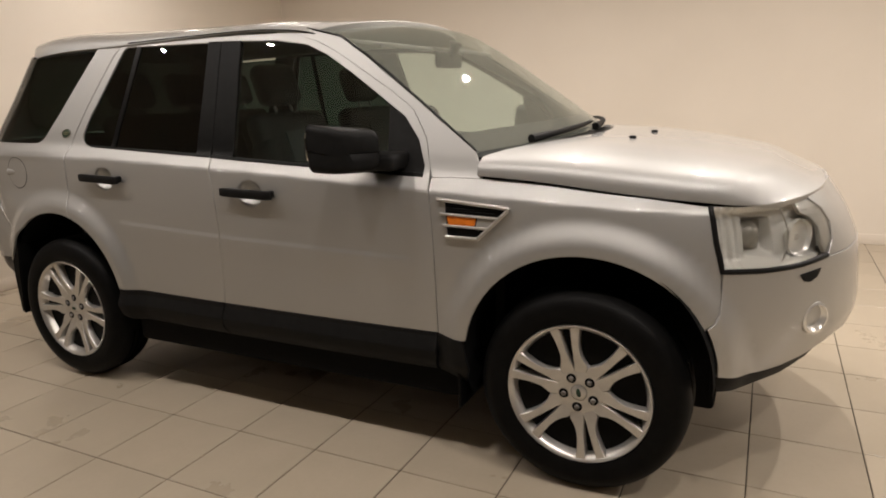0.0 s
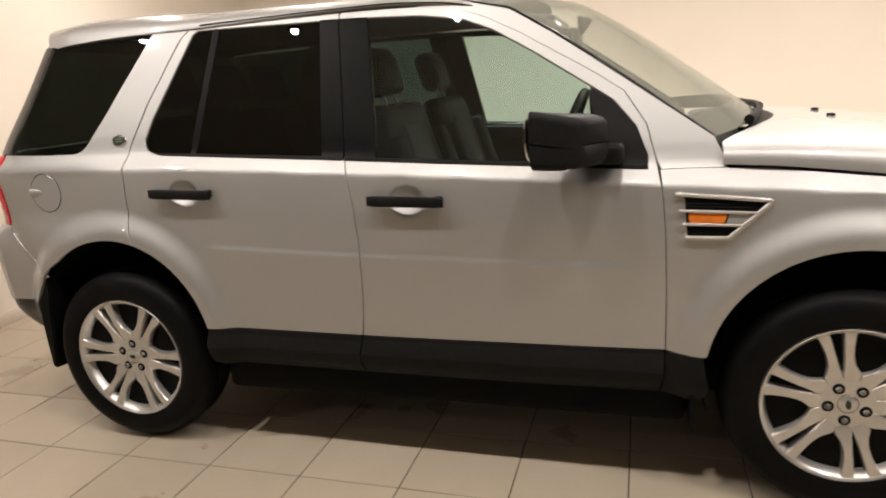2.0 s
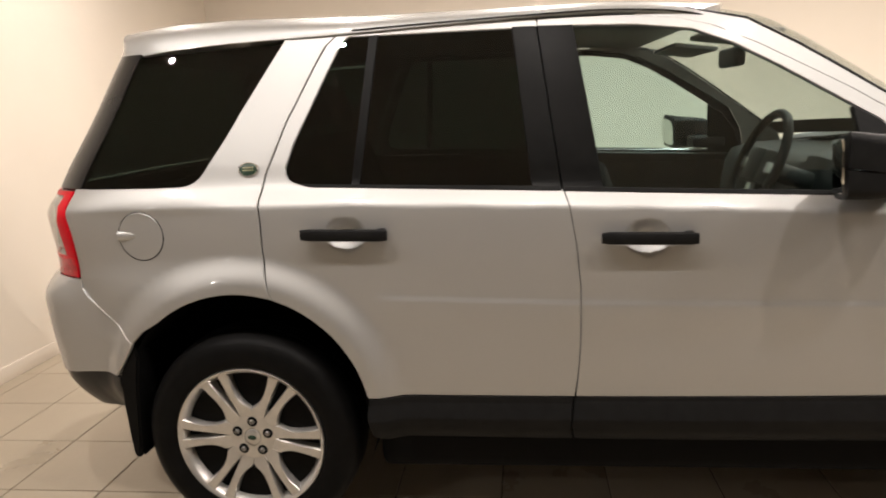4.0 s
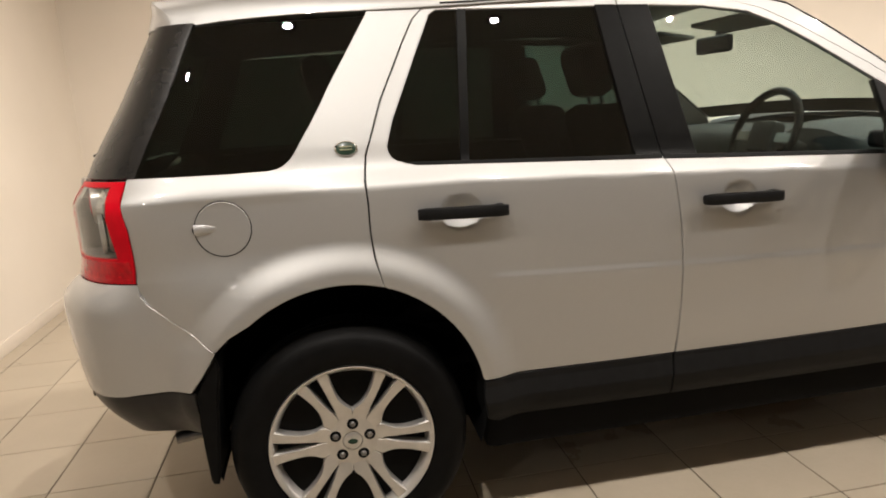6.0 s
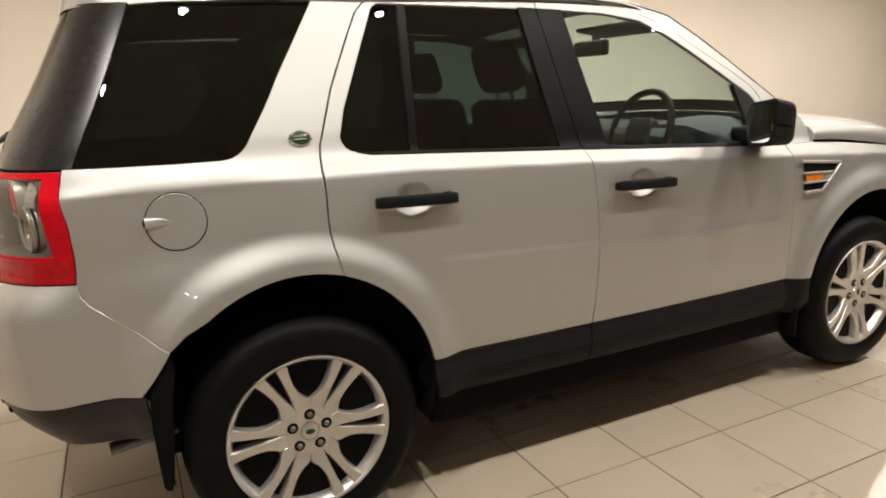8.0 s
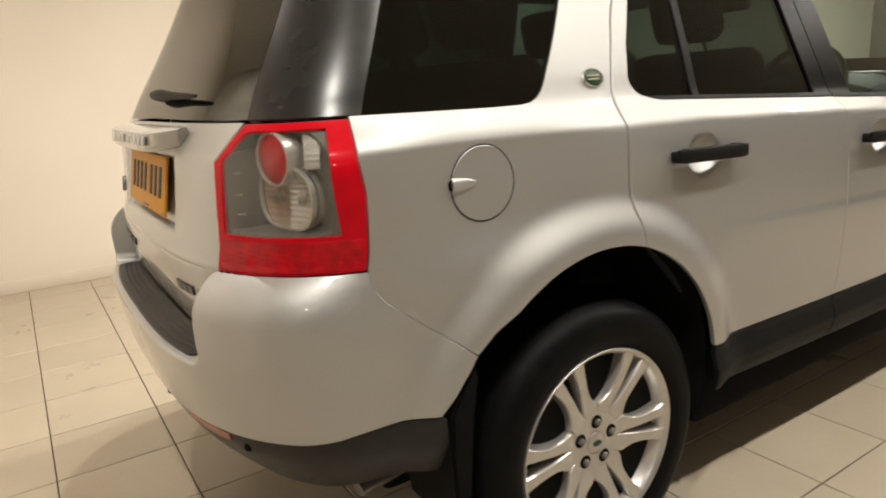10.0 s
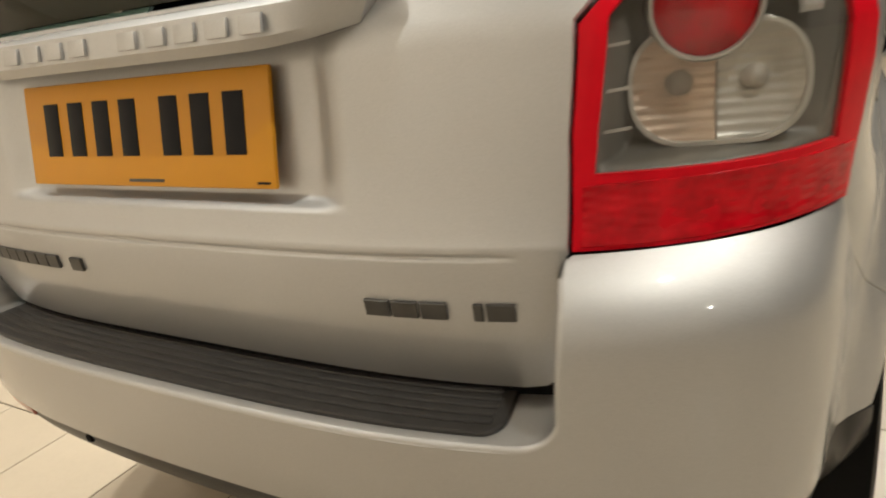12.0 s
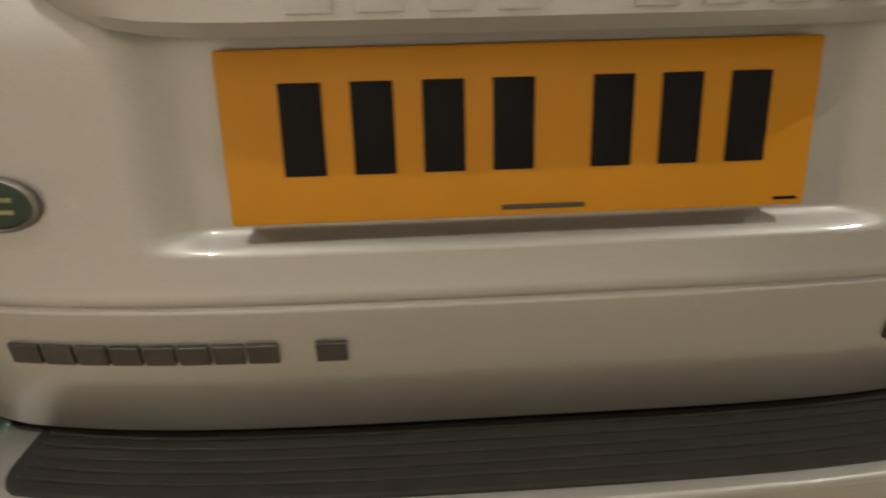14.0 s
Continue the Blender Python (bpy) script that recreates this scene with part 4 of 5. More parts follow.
def roof():
    n = 24
    front = [(0.12 + 0.20 * math.cos(-1.5 + 3.0 * k / n) ** 1.2, -1.5 + 3.0 * k / n) for k in range(n + 1)]
    poly = [(-1.83 + 0.105 * abs(-1 + 2 * k / 16) ** 3, 1.565 * (1 - 2 * k / 16)) for k in range(17)] + front
    ob = panel("roof", poly, roof_skin, (PAINT, LINING), car, "", 1, step=(0.08, 0.05), thick=0.025)
    # the rear edge turns down to the tailgate glass
    bm = bmesh.new()
    rows = []
    for k in range(33):
        t = 1 - 2 * k / 32
        rim = roof_skin(np.array([-1.83 + 0.105 * abs(t) ** 3]), np.array([1.565 * t]))[0]
        yy = min(abs(rim[1]) * 0.94, 0.600)
        s1 = sy(yy, 1.646) if yy > 1e-4 else 0.0
        foot = shell(np.array([s1]), np.array([1.646]), 0.002, False)[0]
        foot = np.array([foot[0], math.copysign(yy, rim[1]), foot[2]])
        mid = rim * 0.75 + foot * 0.25 + np.array([0.0, 0.0, -0.012 * (1 - abs(t) ** 4)])
        rows.append([bm.verts.new(p) for p in (rim + np.array([0.004, 0, 0.0]), rim * 0.94 + mid * 0.06 + np.array([-0.004, 0, -0.008 * (1 - abs(t) ** 6)]), mid, foot)])
    for a, b in zip(rows, rows[1:]):
        for q in range(3):
            bm.faces.new((a[q], a[q + 1], b[q + 1], b[q]))
    part("spoiler_skirt", bm, PAINT, ob, "silver spoiler edge", 60)
    for side in (1, -1):
        # thin black tube drawn for the dark seam between door tops and roof
        pts = []
        for k in range(26):
            x = -0.93 + 1.10 * k / 25
            p = roof_skin(np.array([x]), np.array([side * 1.49]))[0]
            pts.append((x, p[1], p[2] + 0.0008))
        tube("roof_trim", pts, 0.0032, GLOSSBLACK, ob, "black line drawn for the dark seam over the doors")
    return ob


roof()


# windscreen and bonnet
def screen_skin(u, v):
    """u -1..1 across, v 0 at the roof to 1 at the cowl."""
    t = np.clip(v, -0.02, 1.02) * (len(A_LINE) - 1)
    ax = np.interp(t, range(len(A_LINE)), [p[0] for p in A_LINE])
    az = np.interp(t, range(len(A_LINE)), [p[1] for p in A_LINE])
    aw = np.interp(t, range(len(A_LINE)), A_W)
    k = 1 - np.abs(u) ** 2.2
    return np.stack([ax + (0.20 + 0.03 * v) * k, u * aw, az + (0.045 - 0.02 * v) * k + 0.010 * np.sin(np.clip(v, 0, 1) * np.pi) * (0.4 + 0.6 * k)], axis=-1)


A_W = [float(-shell(np.array([sx(x, z)]), np.array([z]), -0.006, False)[0][1]) for x, z in A_LINE]
SCREEN = panel("windscreen", [(-1, 0.0), (1, 0.0), (1, 1.0), (-1, 1.0)], lambda u, v: screen_skin(-u, v), (SCREENGLASS, SCREENGLASS), car, "clear windscreen", 1, step=(0.1, 0.06), thick=0.004, roll=0)
for sgn in (1, -1):
    tube("screen_seal", [tuple(screen_skin(np.array([0.995 * sgn]), np.array([k / 20]))[0] + np.array([0.0, 0.0, 0.001])) for k in range(21)], 0.005, GLOSSBLACK, SCREEN, "black rubber screen seal")
# added black sheet behind the glass, standing in for the dark dash and scuttle
panel("screen_band", [(-0.975, 0.905), (0.975, 0.905), (0.975, 0.995), (-0.975, 0.995)], lambda u, v: screen_skin(-u, v) - np.array([0.004, 0.0, 0.006]), (PLASTIC, PLASTIC), SCREEN, "black band standing in for the dark dash and scuttle", 1, step=(0.1, 0.03), thick=0.001, roll=0)



def fair(degree, *pairs):
    """A smooth polynomial near the pairs."""
    return np.poly1d(np.polyfit([p[0] for p in pairs], [p[1] for p in pairs], degree))


BON_W = fair(4, (0.92, 0.876), (1.1, 0.875), (1.26, 0.871), (1.40, 0.855), (1.50, 0.838), (1.60, 0.815), (1.70, 0.785), (1.85, 0.715), (2.0, 0.60), (2.12, 0.46))
BON_Z0 = fair(3, (0.92, 1.113), (1.02, 1.107), (1.10, 1.101), (1.26, 1.084), (1.40, 1.069), (1.55, 1.051), (1.70, 1.032), (1.85, 1.026), (2.0, 1.035), (2.12, 1.055))
BON_H = fair(3, (0.92, 0.10), (1.2, 0.122), (1.4, 0.131), (1.7, 0.125), (1.9, 0.095), (2.05, 0.044), (2.12, 0.012))


def bonnet_skin(x, f):
    s, c = np.sin(f), np.cos(f)
    y = np.sign(s) * np.abs(s) ** 0.55 * BON_W(x)
    z = BON_Z0(x) + BON_H(x) * np.abs(c) ** 0.55
    xf = 1.84 + 0.225 * np.clip(c, 0, 1) ** 0.8
    drop = np.clip(BON_Z0(xf) + BON_H(xf) * np.abs(c) ** 0.55 - (1.024 + 0.026 * np.clip(c, 0, 1)), 0, 1)
    z = z - drop * (1 - smooth01((xf - x) / 0.19))
    return np.stack([x + 0 * f, y, z], axis=-1)


def bonnet():
    n = 40
    fs = [-1.567 + 3.134 * k / n for k in range(n + 1)]
    back = [(0.952 + 0.255 * (1 - min(1.0, abs(math.sin(f)) ** 0.55 * 0.876 / 0.82) ** 2.2), f) for f in fs]
    front = [(1.84 + 0.225 * max(0.0, math.cos(f)) ** 0.8, f) for f in fs]
    ob = panel("bonnet", back[::-1] + front, bonnet_skin, (PAINT, DARK), car, "", 1, step=(0.05, 0.06), thick=0.02)
    for x, y in ((1.401, 0.101), (1.373, -0.274)):
        f = math.copysign(math.asin((abs(y) / float(BON_W(x))) ** (1 / 0.55)), y)
        z = float(bonnet_skin(np.array([x]), np.array([f]))[0][2]) + 0.004
        bm = bmesh.new()
        box_into(bm, x - 0.014, x + 0.012, y - 0.016, y + 0.016, z - 0.012, z + 0.006, r=0.005)
        part("washer_jet", bm, PLASTIC, ob)
    return ob


bonnet()


def cowl():
    """Black scuttle under the glass with a wiper on it."""
    def f(u, v):
        k = 1 - np.abs(u) ** 2.2
        return np.stack([0.915 + v * 0.105 + 0.245 * k, u * (0.76 + 0.02 * v), 1.189 - 0.012 * v + 0.026 * k - 0.075 * np.abs(u) ** 5], axis=-1)
    ob = panel("scuttle", [(-1, 0), (1, 0), (1, 1), (-1, 1)], lambda u, v: f(-u, v), (PLASTIC, DARK), car, "black plastic scuttle", 1, step=(0.1, 0.5), thick=0.02)
    for a, b in (((0.72, 1.0), (-0.02, 0.972)), ((0.05, 1.0), (-0.80, 0.965))):
        pts = []
        for k in range(9):
            t = k / 8
            p = screen_skin(np.array([-(a[0] + (b[0] - a[0]) * t)]), np.array([a[1] + (b[1] - a[1]) * t]))[0]
            pts.append((p[0] + 0.012, p[1], p[2] + 0.016))
        tube("wiper", pts, [0.017, 0.015, 0.013, 0.012, 0.011, 0.010, 0.009, 0.008, 0.005], PLASTIC, ob, "black wiper arm")
    return ob


cowl()


# nose
def nose():
    low = flank((1.762, 0.812), (1.761, 0.73), (1.751, 0.679), (1.736, 0.652), (1.716, 0.634), (1.732, 0.588), (1.746, 0.53), (1.750, 0.49), (1.748, 0.458))
    bottom = flank((1.80, 0.445), (1.88, 0.436), (1.95, 0.438), (2.02, 0.456), (2.08, 0.488), (2.13, 0.520))
    top = flank((1.884, 0.809), (1.98, 0.813), (2.073, 0.828))
    right = low + bottom
    mirror = lambda ps: [(2 * S_END - s, z) for s, z in ps[::-1]]
    poly = right + [(S_END, 0.54)] + mirror(right)[:] + mirror(top)[:] + [(S_END, 0.83)] + top[::-1]
    ob = panel("front_bumper", poly, skin(0.004), (PAINT, DARK), car, "silver front bumper", 1, step=(0.03, 0.02))
    edge = flank((2.068, 0.833), (2.079, 0.88), (2.067, 0.94), (2.034, 0.991), (1.997, 1.022), (1.99, 1.034))
    grille = edge[::-1] + [(S_END, 0.835)] + mirror(edge[::-1]) + [(S_END, 1.05)]
    panel("nose_panel", grille, skin(0.003), (PAINT, DARK), car, "silver nose panel", 1, step=(0.04, 0.03))
    for side in (1, -1):
        lip = flank((1.748, 0.454), (1.74, 0.39), (1.85, 0.37), (1.96, 0.385), (2.04, 0.43), (2.075, 0.478), (2.018, 0.450), (1.95, 0.433), (1.88, 0.431), (1.80, 0.441))
        panel("lower_lip", lip, skin(-0.004), (PLASTIC, DARK), ob, "black lower lip", side, step=(0.05, 0.03))
        for cx, cz, r, mat, nm in ((2.042, 0.618, 0.050, CHROME, "fog_lamp"),):
            p0 = shell(np.array([sx(cx, cz)]), np.array([cz]), 0.006)[0]
            m = pose(p0[0], side * p0[1], p0[2]) @ pose(0, 0, 0, 0, 0, side * 47)
            if side == -1:
                m = m @ Matrix.Diagonal((1, -1, 1, 1))
            lathe("fog_lamp", [(0.0, 0.012), (r * 0.5, 0.010), (r * 0.85, 0.0), (r * 0.95, -0.008), (r * 1.12, -0.006), (r * 1.18, 0.006), (r * 1.1, 0.02)], BULB, ob, "round fog lamp", 36, "y", m)
        jet = flank((1.985, 0.785), (2.045, 0.796), (2.035, 0.770), (2.015, 0.757), (1.998, 0.763))
        panel("washer_cover", jet, skin(0.008), (PLASTIC, DARK), ob, "", side, thick=0.004)
    return ob


nose()


# tail
def tail():
    def half():
        return [(sy(0.660, 1.219), 1.219), (sy(0.619, 1.15), 1.15), (sy(0.6105, 1.04), 1.04), (sy(0.607, 0.92), 0.92), (sy(0.600, 0.85), 0.85), (sy(0.592, 0.79), 0.79), (sy(0.588, 0.770), 0.770), (sy(0.580, 0.754), 0.754), (sy(0.566, 0.744), 0.744), (sy(0.54, 0.740), 0.740), (sy(0.40, 0.741), 0.741), (0.0, 0.742)]
    right = half()
    left = [(-s, z) for s, z in right[-2::-1]]
    gate = panel("tailgate", right + left, S, (PAINT, DARK), car, "silver tailgate", 1, step=(0.016, 0.014), cuts=((), (0.910, 0.912, 0.914, 0.916, 0.918, 0.920, 0.922, 0.924, 0.955, 0.962, 0.966, 0.970, 0.974, 0.978, 0.982, 1.185, 1.19, 1.2)))
    # black tube along the gate's edge, drawn for the shade in its gap
    joint = [(a[0] + (b[0] - a[0]) * k / 6, a[1] + (b[1] - a[1]) * k / 6) for a, b in zip(right[3:], right[4:]) for k in range(6)] + [right[-1]]
    joint += [(-u, v) for u, v in joint[-2::-1]]
    line = shell(np.array([p[0] for p in joint]), np.array([p[1] for p in joint]), -0.004, False)
    tube("gate_joint", [tuple(p) for p in line], 0.0045, DARK, gate, "black line for the shade in the tailgate gap", 6)
    g = [(sy(0.665, 1.224), 1.224), (0.0, 1.228), (-sy(0.665, 1.224), 1.224), (-sy(0.543, 1.65), 1.65), (0, 1.655), (sy(0.543, 1.65), 1.65)]
    panel("rear_window", g[::-1], skin(-0.002, False), (REARGLASS, REARGLASS), gate, "dark tinted rear window", 1, step=(0.05, 0.05), thick=0.004, roll=0)
    # grab strip over the plate
    bm = bmesh.new()
    secs = []
    for k in range(21):
        t = -1 + 2 * k / 20
        w = 0.40 * t
        s1 = math.copysign(sy(abs(w), 1.19), t) if abs(t) > 1e-6 else 0.0
        p = shell(np.array([s1]), np.array([1.19]), 0.0, False)[0]
        e = abs(t) ** 9
        up = [(0.0, 1.213), (-0.042 + 0.030 * e, 1.209 + 0.003 * e), (-0.066 + 0.046 * e, 1.200 + 0.008 * e), (-0.072 + 0.056 * e, 1.168 + 0.014 * e), (-0.062 + 0.05 * e, 1.155 + 0.016 * e), (0.02, 1.160 + 0.010 * e)]
        secs.append([bm.verts.new((p[0] + dx, p[1] * (0.93 + 0.12 * (z - 1.155) / 0.058), z)) for dx, z in up])
    for a, b in zip(secs, secs[1:]):
        for k in range(6):
            bm.faces.new((a[k], a[(k + 1) % 6], b[(k + 1) % 6], b[k]))
    bm.faces.new(secs[0])
    bm.faces.new(secs[-1])
    part("grab_strip", bm, PAINT, gate, "silver strip over the plate", 30)
    # number plate with bars for the characters
    tilt = math.degrees(math.atan2(0.028, 0.149))
    pm = pose(-2.1285, 0, 1.0645, 0, tilt, 0)
    box("number_plate", (-0.004, 0.004, -0.250, 0.270, -0.075, 0.075), PLATE, gate, "yellow number plate", r=0.003, m=pm)
    plate = gate.children[-1]
    for k in range(7):
        y = 0.219 - k * 0.0605 - (0.026 if k > 3 else 0)
        box("plate_bar", (-0.0052, -0.0035, y - 0.036, y, -0.032, 0.047), INK, plate, r=0.0006, m=pm)
    box("plate_bar", (-0.0048, -0.0035, -0.045, 0.03, -0.0685, -0.0640), GREYTRIM, plate, r=0.0003, m=pm)
    box("plate_bar", (-0.0048, -0.0035, -0.242, -0.22, -0.069, -0.066), INK, plate, r=0.0003, m=pm)
    # lettering as bars
    def badge_bar(y0, y1, z0, z1):
        a, b = math.copysign(sy(abs(y0), z0), y0), math.copysign(sy(abs(y1), z0), y1)
        lo, hi = min(a, b), max(a, b)
        panel("badge_bar", [(hi, z0), (lo, z0), (lo, z1), (hi, z1)][::-1], skin(0.005, False), (GREYTRIM, GREYTRIM), gate, "dark metal badge bar", 1, thick=0.006, roll=0.0005)
    for y0, y1 in ((0.366, 0.397), (0.402, 0.434), (0.439, 0.470), (0.502, 0.512), (0.517, 0.548)):
        badge_bar(y0, y1, 0.842, 0.862)
    y = -0.178
    for k in range(10):
        badge_bar(y - 0.0285, y, 0.855, 0.876) if k != 1 else None
        y -= 0.0325
    # raised bars on the strip
    for k in range(9):
        yb = 0.18 - k * 0.052 - (0.05 if k > 3 else 0)
        if abs(yb) < 0.36:
            s1 = math.copysign(sy(abs(yb), 1.18), -yb)
            p = shell(np.array([s1]), np.array([1.18]), 0.0, False)[0]
            box("strip_bar", (-0.0004, 0.004, -0.0165, 0.0165, -0.0105, 0.0105), PAINT, gate, r=0.0003, m=pose(p[0] - 0.0678, p[1], 1.184, 0, 10.6, 0))
    # wiper of the rear window
    pts = []
    for k in range(9):
        yy, z = -0.04 + 0.48 * k / 8, 1.290 - 0.012 * k / 8
        s1 = math.copysign(sy(abs(yy), z), yy)
        p = shell(np.array([s1]), np.array([z]), 0.022, False)[0]
        pts.append(tuple(p))
    tube("rear_wiper", pts, [0.012, 0.016, 0.017, 0.014, 0.011, 0.009, 0.008, 0.007, 0.004], PLASTIC, gate, "black rear wiper")
    return gate


tail()


BUMPER_IN = knots((0.38, 0.075), (0.50, 0.040), (0.58, 0.025), (0.66, 0.013), (0.75, 0.004), (0.83, 0.0), (0.95, 0.0))


def rear_bumper():
    CORNER = sx(-1.80, 0.7)
    side_pts = flank((-1.893, 0.9215), (-1.887, 0.889), (-1.867, 0.8590), (-1.80, 0.8005), (-1.6925, 0.7145), (-1.735, 0.64), (-1.765, 0.597))
    seam_z, seam_s = [p[1] for p in side_pts[4::-1]], [p[0] for p in side_pts[4::-1]]

    def own(s, z):
        """How far the bumper has parted from the quarter panel's form."""
        return smooth01((np.interp(z, seam_z, seam_s) - np.abs(s)) / 0.14)

    def base(s, z, features):
        k = own(s, z)[..., None]
        return shell(s, z, 0.0, features) * (1 - k) + shell(s, z, 0.0, features, BUMPER_IN) * k

    def out(s, z):
        o = (0.064 * smooth01((CORNER - np.abs(s)) / 0.24) + 0.007 * smooth01((0.70 - np.abs(s)) / 0.70)) * (1 - (1 - np.clip((0.9235 - z) / 0.095, 0, 1)) ** 2.4) * smooth01((z - 0.40) / 0.14)
        n = shell(s, z, 1.0, False, BUMPER_IN) - shell(s, z, 0.0, False, BUMPER_IN)
        return base(s, z, True) + n * (o + 0.003 * own(s, z))[..., None]
    low = flank((-1.90, 0.590)) + [(sy(0.80, 0.584), 0.584), (sy(0.6, 0.576), 0.576), (sy(0.3, 0.570), 0.570)]
    smooth_low = knots(*sorted([side_pts[-1]] + low + [(0.0, 0.568)]))
    low = [(s, float(smooth_low(s))) for s in np.linspace(side_pts[-1][0], 0.0, 34)[1:-1]]
    yc, zc, rad = 0.545, 0.764, 0.047
    rail = [(0.603, 0.906), (0.601, 0.88), (0.598, 0.85), (0.595, 0.82), (0.593, 0.79)] + [(yc + rad * math.cos(a * math.pi / 20), zc - rad * math.sin(a * math.pi / 20)) for a in range(11)] + [(0.47, 0.7165), (0.38, 0.716), (0.28, 0.716), (0.19, 0.716), (0.09, 0.716)]
    rail = [(sy(y, z), z) for y, z in rail]
    horn = [(sy(0.745, 0.9225), 0.9225), (sy(0.614, 0.9225), 0.9225), (sy(0.607, 0.919), 0.919), (sy(0.604, 0.912), 0.912)] + rail
    right = side_pts + low
    mirror = lambda ps: [(-s, z) for s, z in ps[::-1]]
    poly = horn[::-1] + right + [(0, 0.568)] + mirror(right) + mirror(horn[::-1]) + [(0, 0.716)]
    ob = panel("rear_bumper", poly[::-1], out, (PAINT, DARK), car, "silver rear bumper", 1, step=(0.03, 0.016), thick=0.012, roll=0.0015)
    # rounded lip, ledge and inner cheeks: the rail swept inwards
    line = rail + [(0.0, 0.716)] + mirror(rail)
    u, w = np.array([p[0] for p in line]), np.array([p[1] for p in line])
    e = 1e-3
    p = out(u, w)
    du, dw = out(u + e, w) - out(u - e, w), out(u, w + e) - out(u, w - e)
    nrm = np.cross(du, dw)
    nrm /= np.linalg.norm(nrm, axis=1, keepdims=True)
    nrm *= np.where(nrm[:, :1] > 0, -1, 1)
    tan = np.gradient(p, axis=0)
    d = np.cross(nrm, tan)
    d /= np.linalg.norm(d, axis=1, keepdims=True)
    d *= 1 if d[len(line) // 2, 2] > 0 else -1
    bm = bmesh.new()
    rows = []
    r = 0.007
    inward = np.array([1.0, 0.0, 0.0])
    deep = np.interp(w, (0.72, 0.76, 0.9), (0.135, 0.125, 0.06))[:, None]
    for k in range(7):
        a = k * math.pi / 12
        rows.append(p + d * r * math.sin(a) + inward * r * (1 - math.cos(a)))
    for k in range(1, 6):
        q = rows[6] + inward * deep * k / 5
        q[:, 2] += 0.003 * np.clip(d[:, 2], 0, 1) * k / 5
        q[:, 1] -= np.sign(q[:, 1]) * 0.022 * np.clip(1 - d[:, 2], 0, 1) * k / 5
        rows.append(q)
    rows = [[bm.verts.new(v) for v in q] for q in rows]
    for a, b in zip(rows, rows[1:]):
        for k in range(len(line) - 1):
            bm.faces.new((a[k], a[k + 1], b[k + 1], b[k]))
    bmesh.ops.recalc_face_normals(bm, faces=bm.faces)
    part("ledge", bm, PAINT, ob, "silver rounded ledge", 70)

    def ledge(lift, a, b):
        def f(s, v):
            z = np.full_like(s, 0.715)
            o = out(s, z)
            i = shell(s, z, -0.02, False)
            t = a + (b - a) * v
            p = o + (i - o) * t[..., None]
            p[..., 2] = 0.7225 + lift + 0.003 * t
            return p
        return f

    def rounded(se, ru, rv, n=6):
        pts = []
        for cu, cv, a0 in ((se - ru, 1 - rv * 0.4, 90), (-se + ru, 1 - rv * 0.4, 180), (-se + ru, rv, 270), (se - ru, rv, 360)):
            for k in range(n + 1):
                an = math.radians(a0 - 90 + 90 * k / n)
                vv = rv * 0.4 if a0 < 200 else rv
                pts.append((cu + ru * math.cos(an), cv + vv * math.sin(an)))
        return pts
    sp = sy(0.528, 0.705)
    pad = panel("step_pad", rounded(sp, 0.022, 0.3), ledge(0.0070, 0.15, 0.98), (PADRUB, DARK), ob, "dark ribbed rubber step pad", 1, step=(0.04, 0.2), thick=0.0095, roll=0.002)
    for k in range(5):
        a = 0.27 + 0.12 * k
        panel("pad_rib", rounded(sp * 0.975, 0.006, 0.45, 3), ledge(0.0098, a, a + 0.06), (PADRUB, DARK), pad, "", 1, step=(0.06, 1), thick=0.003, roll=0.0015)
    # black strip drawn for the dark gap between the gate's foot and the pad
    seal = [(sy(0.57, 0.735), 0.7395), (sy(0.57, 0.735), 0.724), (-sy(0.57, 0.735), 0.724), (-sy(0.57, 0.735), 0.7395)]
    panel("gate_seal", seal[::-1], skin(-0.003, False), (DARK, DARK), ob, "black rubber seal", 1, step=(0.04, 0.02), thick=0.012)
    # black valance
    def val(s, z):
        n = shell(s, z, 1.0, False, BUMPER_IN) - shell(s, z, 0.0, False, BUMPER_IN)
        return base(s, z, True) + n * (0.060 * smooth01((CORNER - np.abs(s)) / 0.24) + 0.006 * smooth01((0.70 - np.abs(s)) / 0.70) - 0.09 * smooth01((0.56 - z) / 0.22))[..., None]
    lowr = flank((-1.758, 0.592), (-1.756, 0.50), (-1.766, 0.44)) + [(sx(-1.95, 0.44), 0.44), (sy(0.6, 0.42), 0.42)]
    upr = low[:]
    poly = upr[::-1] + lowr + [(0, 0.41)] + mirror(lowr) + mirror(upr[::-1]) + [(0, 0.564)]
    poly = [(s, z - 0.004) for s, z in poly]
    v = panel("valance", poly[::-1], val, (VALANCE, DARK), ob, "dark grey plastic lower valance", 1, step=(0.05, 0.03))
    for side in (1, -1):
        a, b = sy(0.44, 0.52), sy(0.605, 0.52)
        panel("reflector", [(a, 0.546), (b, 0.550), (b, 0.565), (a, 0.561)][::-1], lambda s, z: val(s, z) + (shell(s, z, 0.004, False) - shell(s, z, 0, False)), (ORANGERED, DARK), v, "red reflector strip", side, thick=0.006)
        for yy, zz in ((0.255, 0.548), (0.645, 0.543)):
            q = val(np.array([sy(yy, zz)]), np.array([zz]))[0]
            turn = 90 if yy < 0.5 else 62
            m = pose(q[0], q[1], q[2]) @ pose(0, 0, 0, 0, 0, -turn)
            m = m if side == 1 else Matrix.Diagonal((1, -1, 1, 1)) @ m
